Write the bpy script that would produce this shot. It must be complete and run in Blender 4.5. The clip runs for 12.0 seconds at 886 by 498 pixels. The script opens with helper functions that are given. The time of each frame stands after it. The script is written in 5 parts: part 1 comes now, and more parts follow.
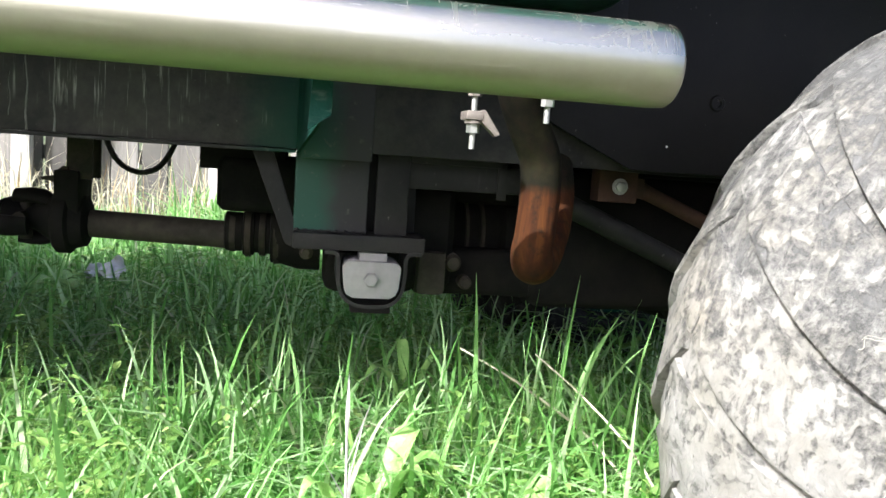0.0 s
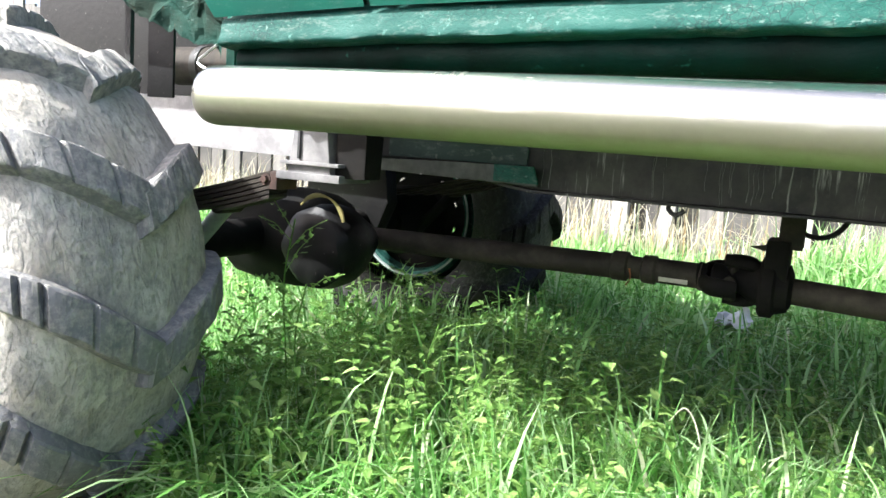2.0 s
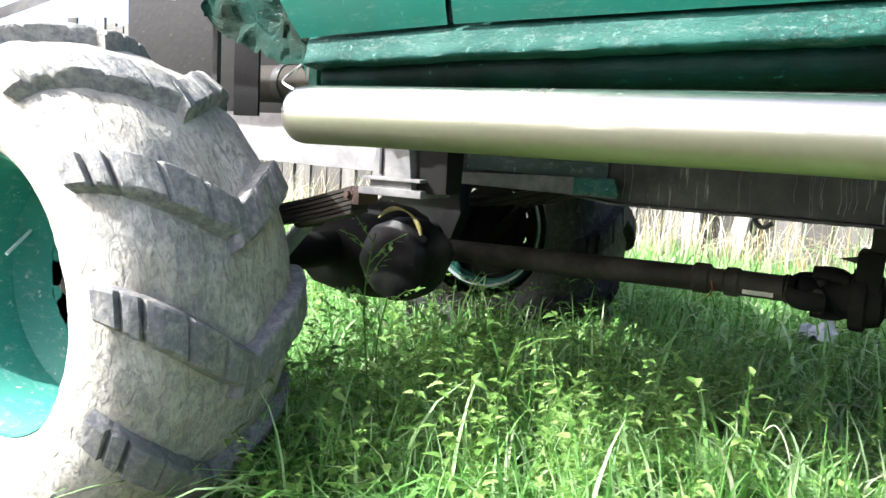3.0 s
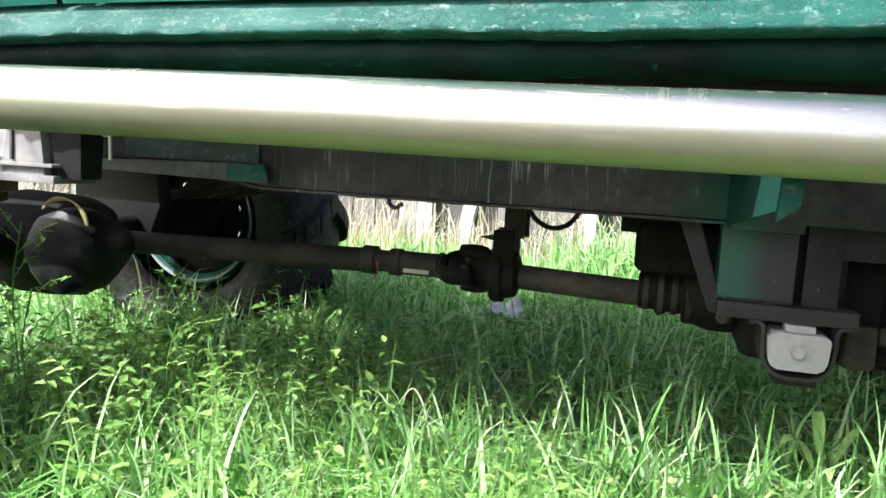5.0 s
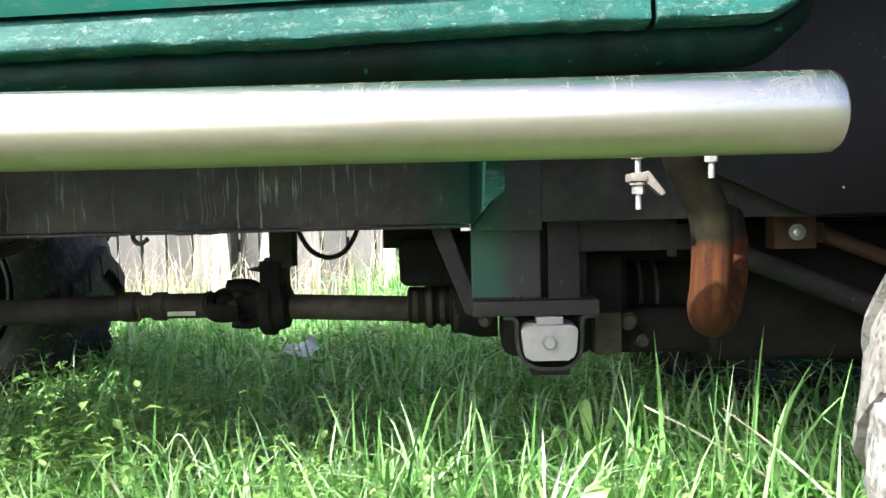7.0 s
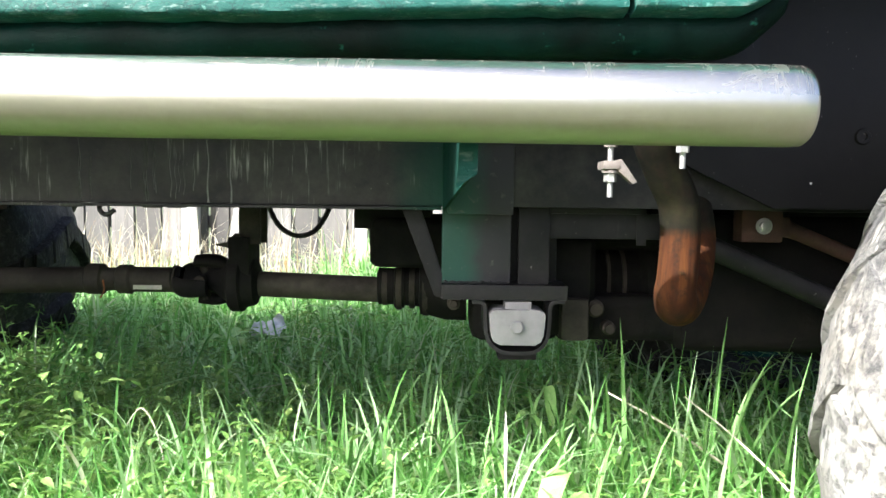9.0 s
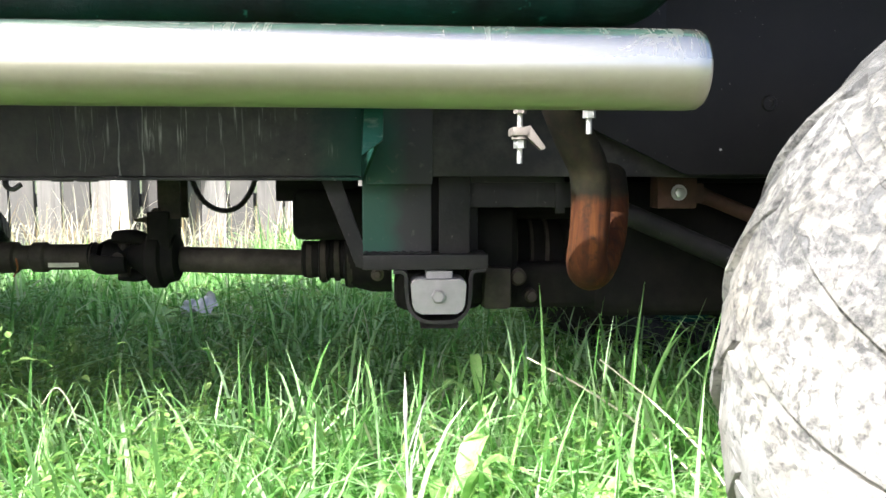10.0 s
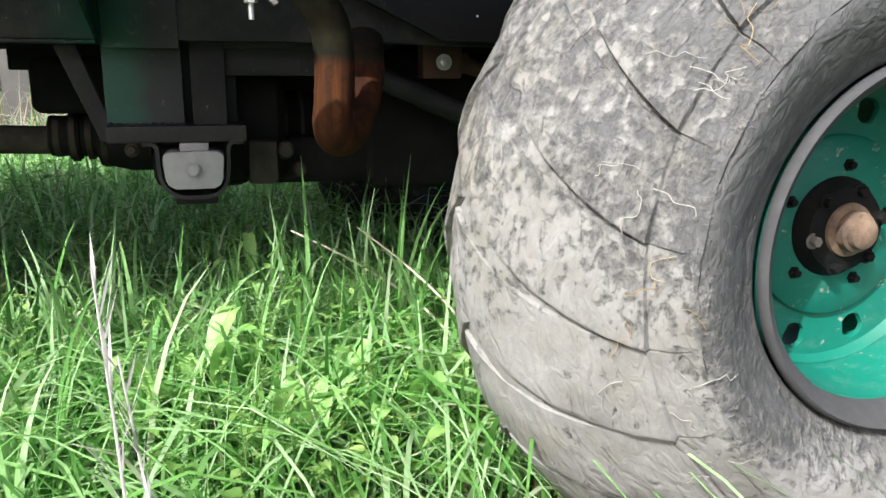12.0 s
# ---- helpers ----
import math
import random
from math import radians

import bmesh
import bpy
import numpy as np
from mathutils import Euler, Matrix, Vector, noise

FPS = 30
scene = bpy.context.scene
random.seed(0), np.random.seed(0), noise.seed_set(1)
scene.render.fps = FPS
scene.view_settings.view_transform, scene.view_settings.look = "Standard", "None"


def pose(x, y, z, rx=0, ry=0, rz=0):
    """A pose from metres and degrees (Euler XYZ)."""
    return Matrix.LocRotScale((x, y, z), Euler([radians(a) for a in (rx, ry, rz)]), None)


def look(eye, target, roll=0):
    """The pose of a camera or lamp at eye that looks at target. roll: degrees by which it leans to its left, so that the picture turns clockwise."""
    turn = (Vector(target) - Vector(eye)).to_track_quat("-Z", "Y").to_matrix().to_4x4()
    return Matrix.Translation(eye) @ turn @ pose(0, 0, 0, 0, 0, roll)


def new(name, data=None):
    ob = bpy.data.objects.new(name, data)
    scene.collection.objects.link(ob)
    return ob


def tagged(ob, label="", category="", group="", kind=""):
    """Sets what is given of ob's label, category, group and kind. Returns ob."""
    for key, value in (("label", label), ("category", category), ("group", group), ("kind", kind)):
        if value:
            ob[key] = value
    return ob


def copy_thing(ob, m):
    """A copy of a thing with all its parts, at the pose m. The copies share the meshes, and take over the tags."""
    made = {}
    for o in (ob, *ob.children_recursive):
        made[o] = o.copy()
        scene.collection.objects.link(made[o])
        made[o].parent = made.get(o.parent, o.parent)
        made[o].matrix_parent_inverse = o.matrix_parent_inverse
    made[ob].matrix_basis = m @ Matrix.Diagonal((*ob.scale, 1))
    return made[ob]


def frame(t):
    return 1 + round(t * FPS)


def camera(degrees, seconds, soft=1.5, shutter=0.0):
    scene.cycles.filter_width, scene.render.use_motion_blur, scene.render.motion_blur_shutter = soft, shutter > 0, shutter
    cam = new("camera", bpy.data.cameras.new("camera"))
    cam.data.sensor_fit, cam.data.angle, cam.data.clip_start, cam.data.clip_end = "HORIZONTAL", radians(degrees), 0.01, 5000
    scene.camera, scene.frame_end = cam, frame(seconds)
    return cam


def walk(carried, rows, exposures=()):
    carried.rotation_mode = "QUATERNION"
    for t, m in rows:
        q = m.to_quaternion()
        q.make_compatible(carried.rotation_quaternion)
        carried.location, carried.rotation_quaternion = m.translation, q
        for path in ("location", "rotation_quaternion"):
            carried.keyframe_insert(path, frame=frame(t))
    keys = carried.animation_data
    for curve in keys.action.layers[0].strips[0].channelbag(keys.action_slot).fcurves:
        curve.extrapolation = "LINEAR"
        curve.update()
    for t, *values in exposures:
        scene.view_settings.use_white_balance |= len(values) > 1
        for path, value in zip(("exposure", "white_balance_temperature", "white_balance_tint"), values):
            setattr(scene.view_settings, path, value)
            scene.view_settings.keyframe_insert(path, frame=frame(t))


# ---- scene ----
cam = camera(59.0, 12.0, 1.5)
PATH = [
    (0, (-0.151, -0.122, 0.625), (0.187, 1.833, 0.376), 4.0),
    (0.5, (-0.209, -0.12, 0.641), (-0.123, 1.858, 0.359), 5.8),
    (1, (-0.289, -0.14, 0.673), (-0.603, 1.812, 0.373), 4.1),
    (1.5, (-0.392, -0.18, 0.69), (-0.99, 1.71, 0.426), 4.4),
    (2, (-0.483, -0.224, 0.684), (-1.372, 1.547, 0.414), 4.0),
    (2.5, (-0.51, -0.241, 0.689), (-1.537, 1.453, 0.413), 3.2),
    (2.7, (-0.511, -0.244, 0.694), (-1.551, 1.444, 0.429), 3.2),
    (4.3, (-0.391, -0.227, 0.688), (-1.17, 1.597, 0.428), 3.4),
    (4.5, (-0.356, -0.22, 0.682), (-1.064, 1.635, 0.448), 3.8),
    (5, (-0.273, -0.204, 0.68), (-0.802, 1.711, 0.454), 3.4),
    (5.5, (-0.217, -0.188, 0.663), (-0.595, 1.762, 0.432), 2.9),
    (6, (-0.174, -0.176, 0.646), (-0.361, 1.81, 0.502), 2.7),
    (6.5, (-0.168, -0.177, 0.632), (-0.256, 1.819, 0.556), 1.1),
    (7, (-0.167, -0.179, 0.629), (-0.253, 1.817, 0.54), -1.4),
    (7.2, (-0.169, -0.176, 0.628), (-0.237, 1.821, 0.541), -1.2),
    (9, (-0.165, -0.178, 0.625), (-0.18, 1.818, 0.496), 0.7),
    (9.5, (-0.147, -0.182, 0.623), (-0.097, 1.812, 0.471), 0.6),
    (10, (-0.122, -0.181, 0.614), (-0.001, 1.807, 0.427), 0.0),
    (10.4, (-0.102, -0.192, 0.606), (0.141, 1.785, 0.431), 1.3),
    (10.5, (-0.089, -0.185, 0.61), (0.155, 1.789, 0.399), 1.4),
    (11, (-0.06, -0.19, 0.598), (0.308, 1.755, 0.315), 1.1),
    (11.5, (-0.047, -0.178, 0.583), (0.373, 1.743, 0.216), 0.6),
    (12, (-0.009, -0.189, 0.576), (0.522, 1.685, 0.123), 0.4),
]
walk(cam, [(t, look(eye, target, roll)) for t, eye, target, roll in PATH], [(t, stops, 6050, 10) for t, stops in ((0.0, 1.75), (1.0, 1.86), (2.5, 2.06), (5.0, 1.95), (6.5, 2.14), (9.0, 2.18), (10.5, 2.03), (11.2, 1.60), (12.0, 1.24))])

# ---- light ----
SUN_DIR = Vector((-0.55, -0.50, 0.67)).normalized()
world = bpy.data.worlds.new("sky")
scene.world = world
world.use_nodes = True
_wn, _wl = world.node_tree.nodes, world.node_tree.links
_sky = _wn.new("ShaderNodeTexSky")
_sky.sky_type = "NISHITA"
_sky.sun_disc = False
_sky.dust_density = 5.0
_sky.air_density = 0.5
_sky.ozone_density = 0.3
_sky.sun_elevation = math.asin(SUN_DIR.z)
_sky.sun_rotation = math.atan2(SUN_DIR.x, SUN_DIR.y)
_wl.new(_sky.outputs[0], _wn["Background"].inputs[0])
_wn["Background"].inputs[1].default_value = 0.15
sun_data = bpy.data.lights.new("sun", "SUN")
sun_data.energy = 4.3
sun_data.angle = radians(0.55)
sun_data.color = (1.0, 0.97, 0.91)
sun = new("sun", sun_data)
sun.matrix_world = look(SUN_DIR * 20, (0, 0, 0))

# ---- materials ----


class Mat:
    """A node material with a few shorthands."""

    def __init__(self, name):
        self.m = bpy.data.materials.new(name)
        self.m.use_nodes = True
        self.t = self.m.node_tree
        self.b = self.t.nodes["Principled BSDF"]
        self.co = self.t.nodes.new("ShaderNodeTexCoord").outputs["Object"]
        self.plain = self.co

    def shuffled(self):
        """Each object that shares the mesh gets another stretch of the pattern."""
        info = self.t.nodes.new("ShaderNodeObjectInfo")
        mul = self.t.nodes.new("ShaderNodeVectorMath")
        mul.operation = "MULTIPLY_ADD"
        mul.inputs[1].default_value = (37.0, 51.0, 23.0)
        self.link(info.outputs["Random"], mul.inputs[0])
        self.link(self.plain, mul.inputs[2])
        self.co = mul.outputs[0]

    def n(self, kind, **values):
        node = self.t.nodes.new(kind)
        for key, value in values.items():
            node.inputs[key.replace("_", " ")].default_value = value
        return node

    def link(self, a, b):
        self.t.links.new(a, b)

    def noise(self, scale, detail=4.0, rough=0.6, stretch=None, distort=0.0):
        node = self.n("ShaderNodeTexNoise", Scale=scale, Detail=detail, Roughness=rough, Distortion=distort)
        co = self.co
        if stretch:
            mp = self.n("ShaderNodeMapping", Scale=stretch)
            self.link(co, mp.inputs["Vector"])
            co = mp.outputs[0]
        self.link(co, node.inputs["Vector"])
        return node.outputs[0]

    def ramp(self, fac, stops):
        node = self.n("ShaderNodeValToRGB")
        el = node.color_ramp.elements
        while len(el) < len(stops):
            el.new(0.5)
        for e, (p, c) in zip(el, stops):
            e.position = p
            e.color = (*c, 1) if len(c) == 3 else c
        self.link(fac, node.inputs[0])
        return node.outputs[0]

    def grey(self, fac, a, b, lo=0.0, hi=1.0):
        node = self.n("ShaderNodeMapRange")
        for key, value in ((1, a), (2, b), (3, lo), (4, hi)):
            node.inputs[key].default_value = value
        self.link(fac, node.inputs[0])
        return node.outputs[0]

    def mix(self, fac, a, b):
        node = self.t.nodes.new("ShaderNodeMix")
        node.data_type = "RGBA"
        for k, v in ((0, fac), (6, a), (7, b)):
            if isinstance(v, (tuple, float, int)):
                node.inputs[k].default_value = (*v, 1) if isinstance(v, tuple) else v
            else:
                self.link(v, node.inputs[k])
        return node.outputs[2]

    def math(self, op, a, b):
        node = self.t.nodes.new("ShaderNodeMath")
        node.operation = op
        for k, v in ((0, a), (1, b)):
            if isinstance(v, (float, int)):
                node.inputs[k].default_value = v
            else:
                self.link(v, node.inputs[k])
        return node.outputs[0]

    def axis(self, name):
        node = self.n("ShaderNodeSeparateXYZ")
        self.link(self.co, node.inputs[0])
        return node.outputs[name]

    def set(self, color=None, rough=None, metal=None, **more):
        for key, v in (("Base Color", color), ("Roughness", rough), ("Metallic", metal), *more.items()):
            if v is None:
                continue
            key = key.replace("_", " ")
            if isinstance(v, tuple):
                self.b.inputs[key].default_value = (*v, 1)
            elif isinstance(v, (float, int)):
                self.b.inputs[key].default_value = v
            else:
                self.link(v, self.b.inputs[key])
        return self

    def bump(self, height, strength=0.3, dist=0.003):
        node = self.n("ShaderNodeBump", Strength=strength, Distance=dist)
        if self.b.inputs["Normal"].is_linked:
            self.link(self.b.inputs["Normal"].links[0].from_socket, node.inputs["Normal"])
        self.link(height, node.inputs["Height"])
        self.link(node.outputs[0], self.b.inputs["Normal"])
        return self


def mat_steel_tube():
    """Polished stainless pipe with soft dust runs, smears and scratches; lower reflection tinted in."""
    a = Mat("polished_steel")
    patch = a.grey(a.noise(3.2, 4, 0.6), 0.44, 0.66)
    runs = a.grey(a.noise(75, 5, 0.7, (1.0, 0.10, 0.10), 0.5), 0.40, 0.70)
    smear = a.grey(a.noise(24, 5, 0.7, (0.5, 1.0, 1.0), 1.0), 0.45, 0.72)
    dirt = a.math("MULTIPLY", a.math("MULTIPLY", patch, a.math("MAXIMUM", runs, smear)), 0.62)
    # olive tint on the lower half, painted in as the dull grass reflection
    dark_area = a.math("ADD", a.axis("Z"), a.grey(a.noise(12, 5, 0.7), 0, 1, -0.016, 0.016))
    dirt = a.math("MAXIMUM", dirt, a.grey(dark_area, 0.742, 0.690, 0, 0.8))
    scratch = a.grey(a.noise(70, 3, 0.5, (0.12, 2, 2), 0.6), 0.64, 0.69)
    rough = a.math("ADD", a.math("ADD", a.math("MULTIPLY", dirt, 0.35), 0.21), a.math("MULTIPLY", scratch, 0.12))
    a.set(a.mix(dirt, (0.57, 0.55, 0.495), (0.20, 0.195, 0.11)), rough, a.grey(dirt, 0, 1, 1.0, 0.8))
    return a.bump(a.noise(2.5, 2), 0.12, 0.01).bump(a.noise(220, 2, 0.5, (0.15, 1, 1)), 0.05, 0.001).m


def mat_paint(name, base, dark, worn, dusty=0.4, rough=0.35, cracks=0.4):
    """Old brush-applied enamel with orange peel, chips and dust."""
    a = Mat(name)
    big, fine = a.noise(7, 5), a.noise(45, 5, 0.7)
    c = a.mix(a.grey(big, 0.3, 0.75), base, dark)
    c = a.mix(a.math("MULTIPLY", a.grey(a.noise(55, 6, 0.8, (0.5, 1, 1.3)), 0.53, 0.72), dusty), c, (0.34, 0.36, 0.32))
    c = a.mix(a.grey(fine, 0.63, 0.68), c, worn)
    if cracks > 0.5:
        cell = a.n("ShaderNodeTexVoronoi", Scale=75.0)
        cell.feature = "DISTANCE_TO_EDGE"
        warp = a.n("ShaderNodeVectorMath")
        warp.operation = "MULTIPLY_ADD"
        warp.inputs[1].default_value = (0.02, 0.02, 0.02)
        jitter = a.n("ShaderNodeTexNoise", Scale=60.0)
        a.link(a.co, jitter.inputs["Vector"])
        a.link(jitter.outputs["Color"], warp.inputs[0])
        a.link(a.co, warp.inputs[2])
        a.link(warp.outputs[0], cell.inputs["Vector"])
        where = a.grey(a.noise(8, 4), 0.42, 0.6)
        crack = a.math("MULTIPLY", a.grey(cell.outputs["Distance"], 0.0, 0.07, 1.0, 0.0), where)
        c = a.mix(a.math("MULTIPLY", crack, 0.65), c, tuple(v * 0.3 for v in dark))
        flake = a.math("MULTIPLY", a.grey(a.noise(130, 5, 0.7, (0.5, 1, 1)), 0.60, 0.66), where)
        c = a.mix(a.math("MULTIPLY", flake, 0.35), c, (0.30, 0.38, 0.34))
        a.bump(crack, -0.5, 0.003)
    a.set(c, a.grey(big, 0.3, 0.7, rough, rough + 0.25))
    return a.bump(a.noise(150, 4, 0.65, (0.7, 1, 1.1), 1.2), cracks, 0.003).bump(a.noise(300, 2), 0.15, 0.001).m


def mat_black_paint(name, tone=0.02, dusty=0.5, streaks=0.6, sprayed=False):
    """Black chassis paint, dusty, with pale vertical runs."""
    a = Mat(name)
    dust = a.grey(a.noise(9, 6, 0.7), 0.4, 0.75, 0, dusty)
    run = a.grey(a.noise(150, 4, 0.65, (1, 1, 0.045), 0.12), 0.57, 0.68)
    run = a.math("MULTIPLY", run, a.grey(a.noise(4.5, 4), 0.50, 0.64, 0, streaks))
    speck = a.grey(a.noise(110, 3), 0.7, 0.74, 0, 0.5)
    if sprayed:
        # clean beyond the bar's arm, green overspray round it
        x = a.math("ADD", a.axis("X"), a.grey(a.noise(14, 4), 0, 1, -0.03, 0.03))
        run = a.math("MULTIPLY", run, a.grey(x, 0.33, 0.36, 1, 0))
        over = a.math("MULTIPLY", a.grey(x, 0.285, 0.37, 0, 0.9), a.grey(x, 0.385, 0.42, 1, 0))
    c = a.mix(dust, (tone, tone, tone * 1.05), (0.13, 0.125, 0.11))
    if sprayed:
        c = a.mix(over, c, (0.004, 0.045, 0.031))
    c = a.mix(run, c, (0.55, 0.55, 0.52))
    c = a.mix(speck, c, (0.25, 0.24, 0.22))
    a.set(c, a.grey(dust, 0, 0.5, 0.5, 0.85), Specular_IOR_Level=0.2)
    return a.bump(a.noise(55, 4), 0.25, 0.004).m


def mat_rust(name, a1, b1, dark):
    a = Mat(name)
    n1, n2 = a.noise(16, 6, 0.7), a.noise(70, 5, 0.7)
    c = a.ramp(n1, [(0.3, dark), (0.48, b1), (0.68, a1)])
    c = a.mix(a.grey(n2, 0.6, 0.75), c, dark)
    return a.set(c, 0.82, 0.15).bump(n2, 0.35, 0.003).m


def mat_grease(name, tone=(0.018, 0.016, 0.014), dust=(0.10, 0.085, 0.065), amount=0.5, rough=0.55):
    """Greasy cast metal under a film of dust."""
    a = Mat(name)
    n1, n2 = a.noise(12, 6, 0.7), a.noise(60, 5, 0.65)
    c = a.mix(a.grey(n1, 0.42, 0.72, 0, amount), tone, dust)
    return a.set(c, a.grey(n1, 0.3, 0.7, rough, 0.85), 0.1, Specular_IOR_Level=0.12).bump(n2, 0.3, 0.004).m


def mat_tyre(name, mud, mud_lo, mud_hi, rubber=(0.045, 0.045, 0.047), lug=False, bare_r=0.0, wrinkle=0.5, low=0.3, hub=None):
    """Rubber caked with dry pale mud, flaked off in places, rubbed bare below bare_r."""
    a = Mat(name)
    sep = a.n("ShaderNodeSeparateXYZ")
    if hub:
        # the mud runs on unbroken from the carcass over the lugs
        off = a.n("ShaderNodeVectorMath")
        off.operation = "SUBTRACT"
        off.inputs[1].default_value = hub
        a.link(a.n("ShaderNodeNewGeometry").outputs["Position"], off.inputs[0])
        a.co = a.plain = off.outputs[0]
    a.link(a.plain, sep.inputs[0])
    x, y, z = sep.outputs[0], sep.outputs[1], sep.outputs[2]
    r = a.math("SQRT", a.math("ADD", a.math("MULTIPLY", x, x), a.math("MULTIPLY", z, z)), 0.0)
    polar = a.n("ShaderNodeCombineXYZ")
    a.link(a.math("MULTIPLY", a.math("ARCTAN2", z, x), 0.40), polar.inputs[0])
    a.link(r, polar.inputs[1])
    a.link(y, polar.inputs[2])
    if lug and not hub:
        a.shuffled()
    big, fine = a.noise(9, 5, 0.6), a.noise(190, 4, 0.7)
    keep, a.co = a.co, polar.outputs[0]
    if lug:
        a.co = keep
    mid = a.noise(64, 8, 0.72)
    a.co = polar.outputs[0]
    ridge = a.noise(30, 4, 0.5, (0.9, 2.0, 2.0), 1.3)
    scrape = a.noise(24, 7, 0.75, (0.8, 1.7, 1.7), 0.8)
    a.co = keep
    cover = a.math("ADD", a.math("MULTIPLY", big, 0.35), a.math("MULTIPLY", mid, 0.75))
    cover = a.math("ADD", cover, a.grey(ridge, 0.35, 0.65, -0.05, 0.05))
    side = a.math("ADD", a.math("MULTIPLY", z, -low), a.math("MULTIPLY", x, -0.15))
    if not lug or hub:
        cover = a.math("ADD", cover, side)
    if bare_r:
        cover = a.math("ADD", cover, a.math("MULTIPLY", a.grey(z, -0.16, -0.30, 0, 0.25), a.grey(r, 0.36, 0.31)))
        cover = a.math("ADD", cover, a.grey(r, bare_r - 0.03, bare_r + 0.02, -0.20, 0.0))
    cover = a.grey(cover, mud_lo, mud_hi)
    m = a.mix(a.grey(a.noise(15, 4), 0.35, 0.65), mud, tuple(v * k for v, k in zip(mud, (0.74, 0.72, 0.66))))
    m = a.mix(a.grey(fine, 0.5, 0.8, 0, 0.5), m, tuple(v * 0.5 for v in mud))
    m = a.mix(a.grey(a.noise(6, 3), 0.55, 0.7, 0, 0.5), m, (mud[0] * 0.92, mud[1] * 0.84, mud[2] * 0.72))
    m = a.mix(a.grey(scrape, 0.42, 0.62, 0.35, 0), m, tuple(v * 0.55 for v in mud))
    film = a.mix(a.grey(mid, 0.35, 0.7), rubber, tuple(min(0.22, v * 2.0) for v in rubber))
    film = a.mix(a.grey(scrape, 0.52, 0.68, 0, 0.6), film, tuple(max(0.12, v * 1.3) for v in rubber))
    a.set(a.mix(cover, film, m), a.grey(cover, 0, 1, 0.6, 0.95), Specular_IOR_Level=0.2)
    return a.bump(cover, 0.7, 0.003).bump(fine, 0.35, 0.002).bump(ridge, wrinkle, 0.008).m


def mat_leaf(name, stops, rough=0.45, trans=0.5):
    """Thin living leaf: each blade takes its own green, light comes through."""
    a = Mat(name)
    geo = a.n("ShaderNodeNewGeometry")
    c = a.ramp(geo.outputs["Random Per Island"], stops)
    c = a.mix(a.grey(a.noise(25, 3), 0.3, 0.7, 0, 0.35), c, tuple(v * 0.6 for v in stops[0][1]))
    a.set(c, rough)
    a.b.inputs["Specular IOR Level"].default_value = 0.13
    tr = a.n("ShaderNodeBsdfTranslucent")
    sat = a.n("ShaderNodeHueSaturation", Saturation=1.0, Value=1.6)
    a.link(c, sat.inputs["Color"])
    a.link(sat.outputs[0], tr.inputs["Color"])
    mx = a.n("ShaderNodeMixShader")
    mx.inputs[0].default_value = trans
    a.link(a.b.outputs[0], mx.inputs[1])
    a.link(tr.outputs[0], mx.inputs[2])
    a.link(mx.outputs[0], a.t.nodes["Material Output"].inputs[0])
    return a.m


def mat_soil():
    a = Mat("soil")
    n1, n2 = a.noise(3, 6), a.noise(40, 5, 0.7)
    c = a.ramp(n1, [(0.3, (0.03, 0.035, 0.012)), (0.55, (0.045, 0.06, 0.018)), (0.75, (0.07, 0.08, 0.03))])
    c = a.mix(a.grey(n2, 0.55, 0.75, 0, 0.6), c, (0.11, 0.09, 0.05))
    return a.set(c, 0.95).bump(n2, 0.6, 0.02).m


def mat_board(name, pale):
    """Weathered grey plank with long grain."""
    a = Mat(name)
    info = a.n("ShaderNodeObjectInfo")
    g = a.noise(30, 5, 0.7, (1, 1, 0.05), 0.4)
    stain = a.noise(4, 4)
    base = a.ramp(info.outputs["Random"], [(0, tuple(v * 0.35 for v in pale)), (0.5, pale), (1, tuple(min(0.8, v * 2.2) for v in pale))])
    c = a.mix(a.grey(g, 0.4, 0.66, 0, 0.75), base, (0.05, 0.047, 0.042))
    c = a.mix(a.grey(stain, 0.5, 0.75, 0, 0.5), c, (0.14, 0.13, 0.11))
    return a.set(c, 0.85).bump(g, 0.5, 0.004).m


def mat_plain(name, c, rough=0.5, metal=0.0, vary=0.35, scale=40, bump=0.2):
    a = Mat(name)
    n = a.noise(scale, 5, 0.65)
    return a.set(a.mix(a.grey(n, 0.35, 0.75, 0, vary), c, tuple(v * 0.45 for v in c)), a.grey(n, 0.3, 0.7, rough, min(1, rough + 0.2)), metal).bump(n, bump, 0.002).m


GREEN, GREEN_DK = (0.004, 0.068, 0.052), (0.003, 0.042, 0.033)
STEEL = mat_steel_tube()
PAINT = mat_paint("green_enamel", GREEN, GREEN_DK, (0.06, 0.15, 0.12), 0.25, 0.55, 0.55)
PAINT.node_tree.nodes["Principled BSDF"].inputs["Specular IOR Level"].default_value = 0.25
PAINT_DARK = mat_paint("dark_green_enamel", (0.003, 0.032, 0.024), (0.003, 0.02, 0.016), (0.1, 0.12, 0.1), 0.3, 0.45, 0.3)
PAINT_DOOR = mat_paint("green_door_enamel", (0.008, 0.16, 0.115), (0.006, 0.12, 0.088), (0.05, 0.2, 0.15), 0.25, 0.3, 0.12)
# peeling sill green, darkened to carry the shade under the sill
PAINT_OLD = mat_paint("shaded_peeling_green", (0.0015, 0.018, 0.013), (0.002, 0.003, 0.0025), (0.012, 0.065, 0.048), 0.0, 0.35, 0.48)
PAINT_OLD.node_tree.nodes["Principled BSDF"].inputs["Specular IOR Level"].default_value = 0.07
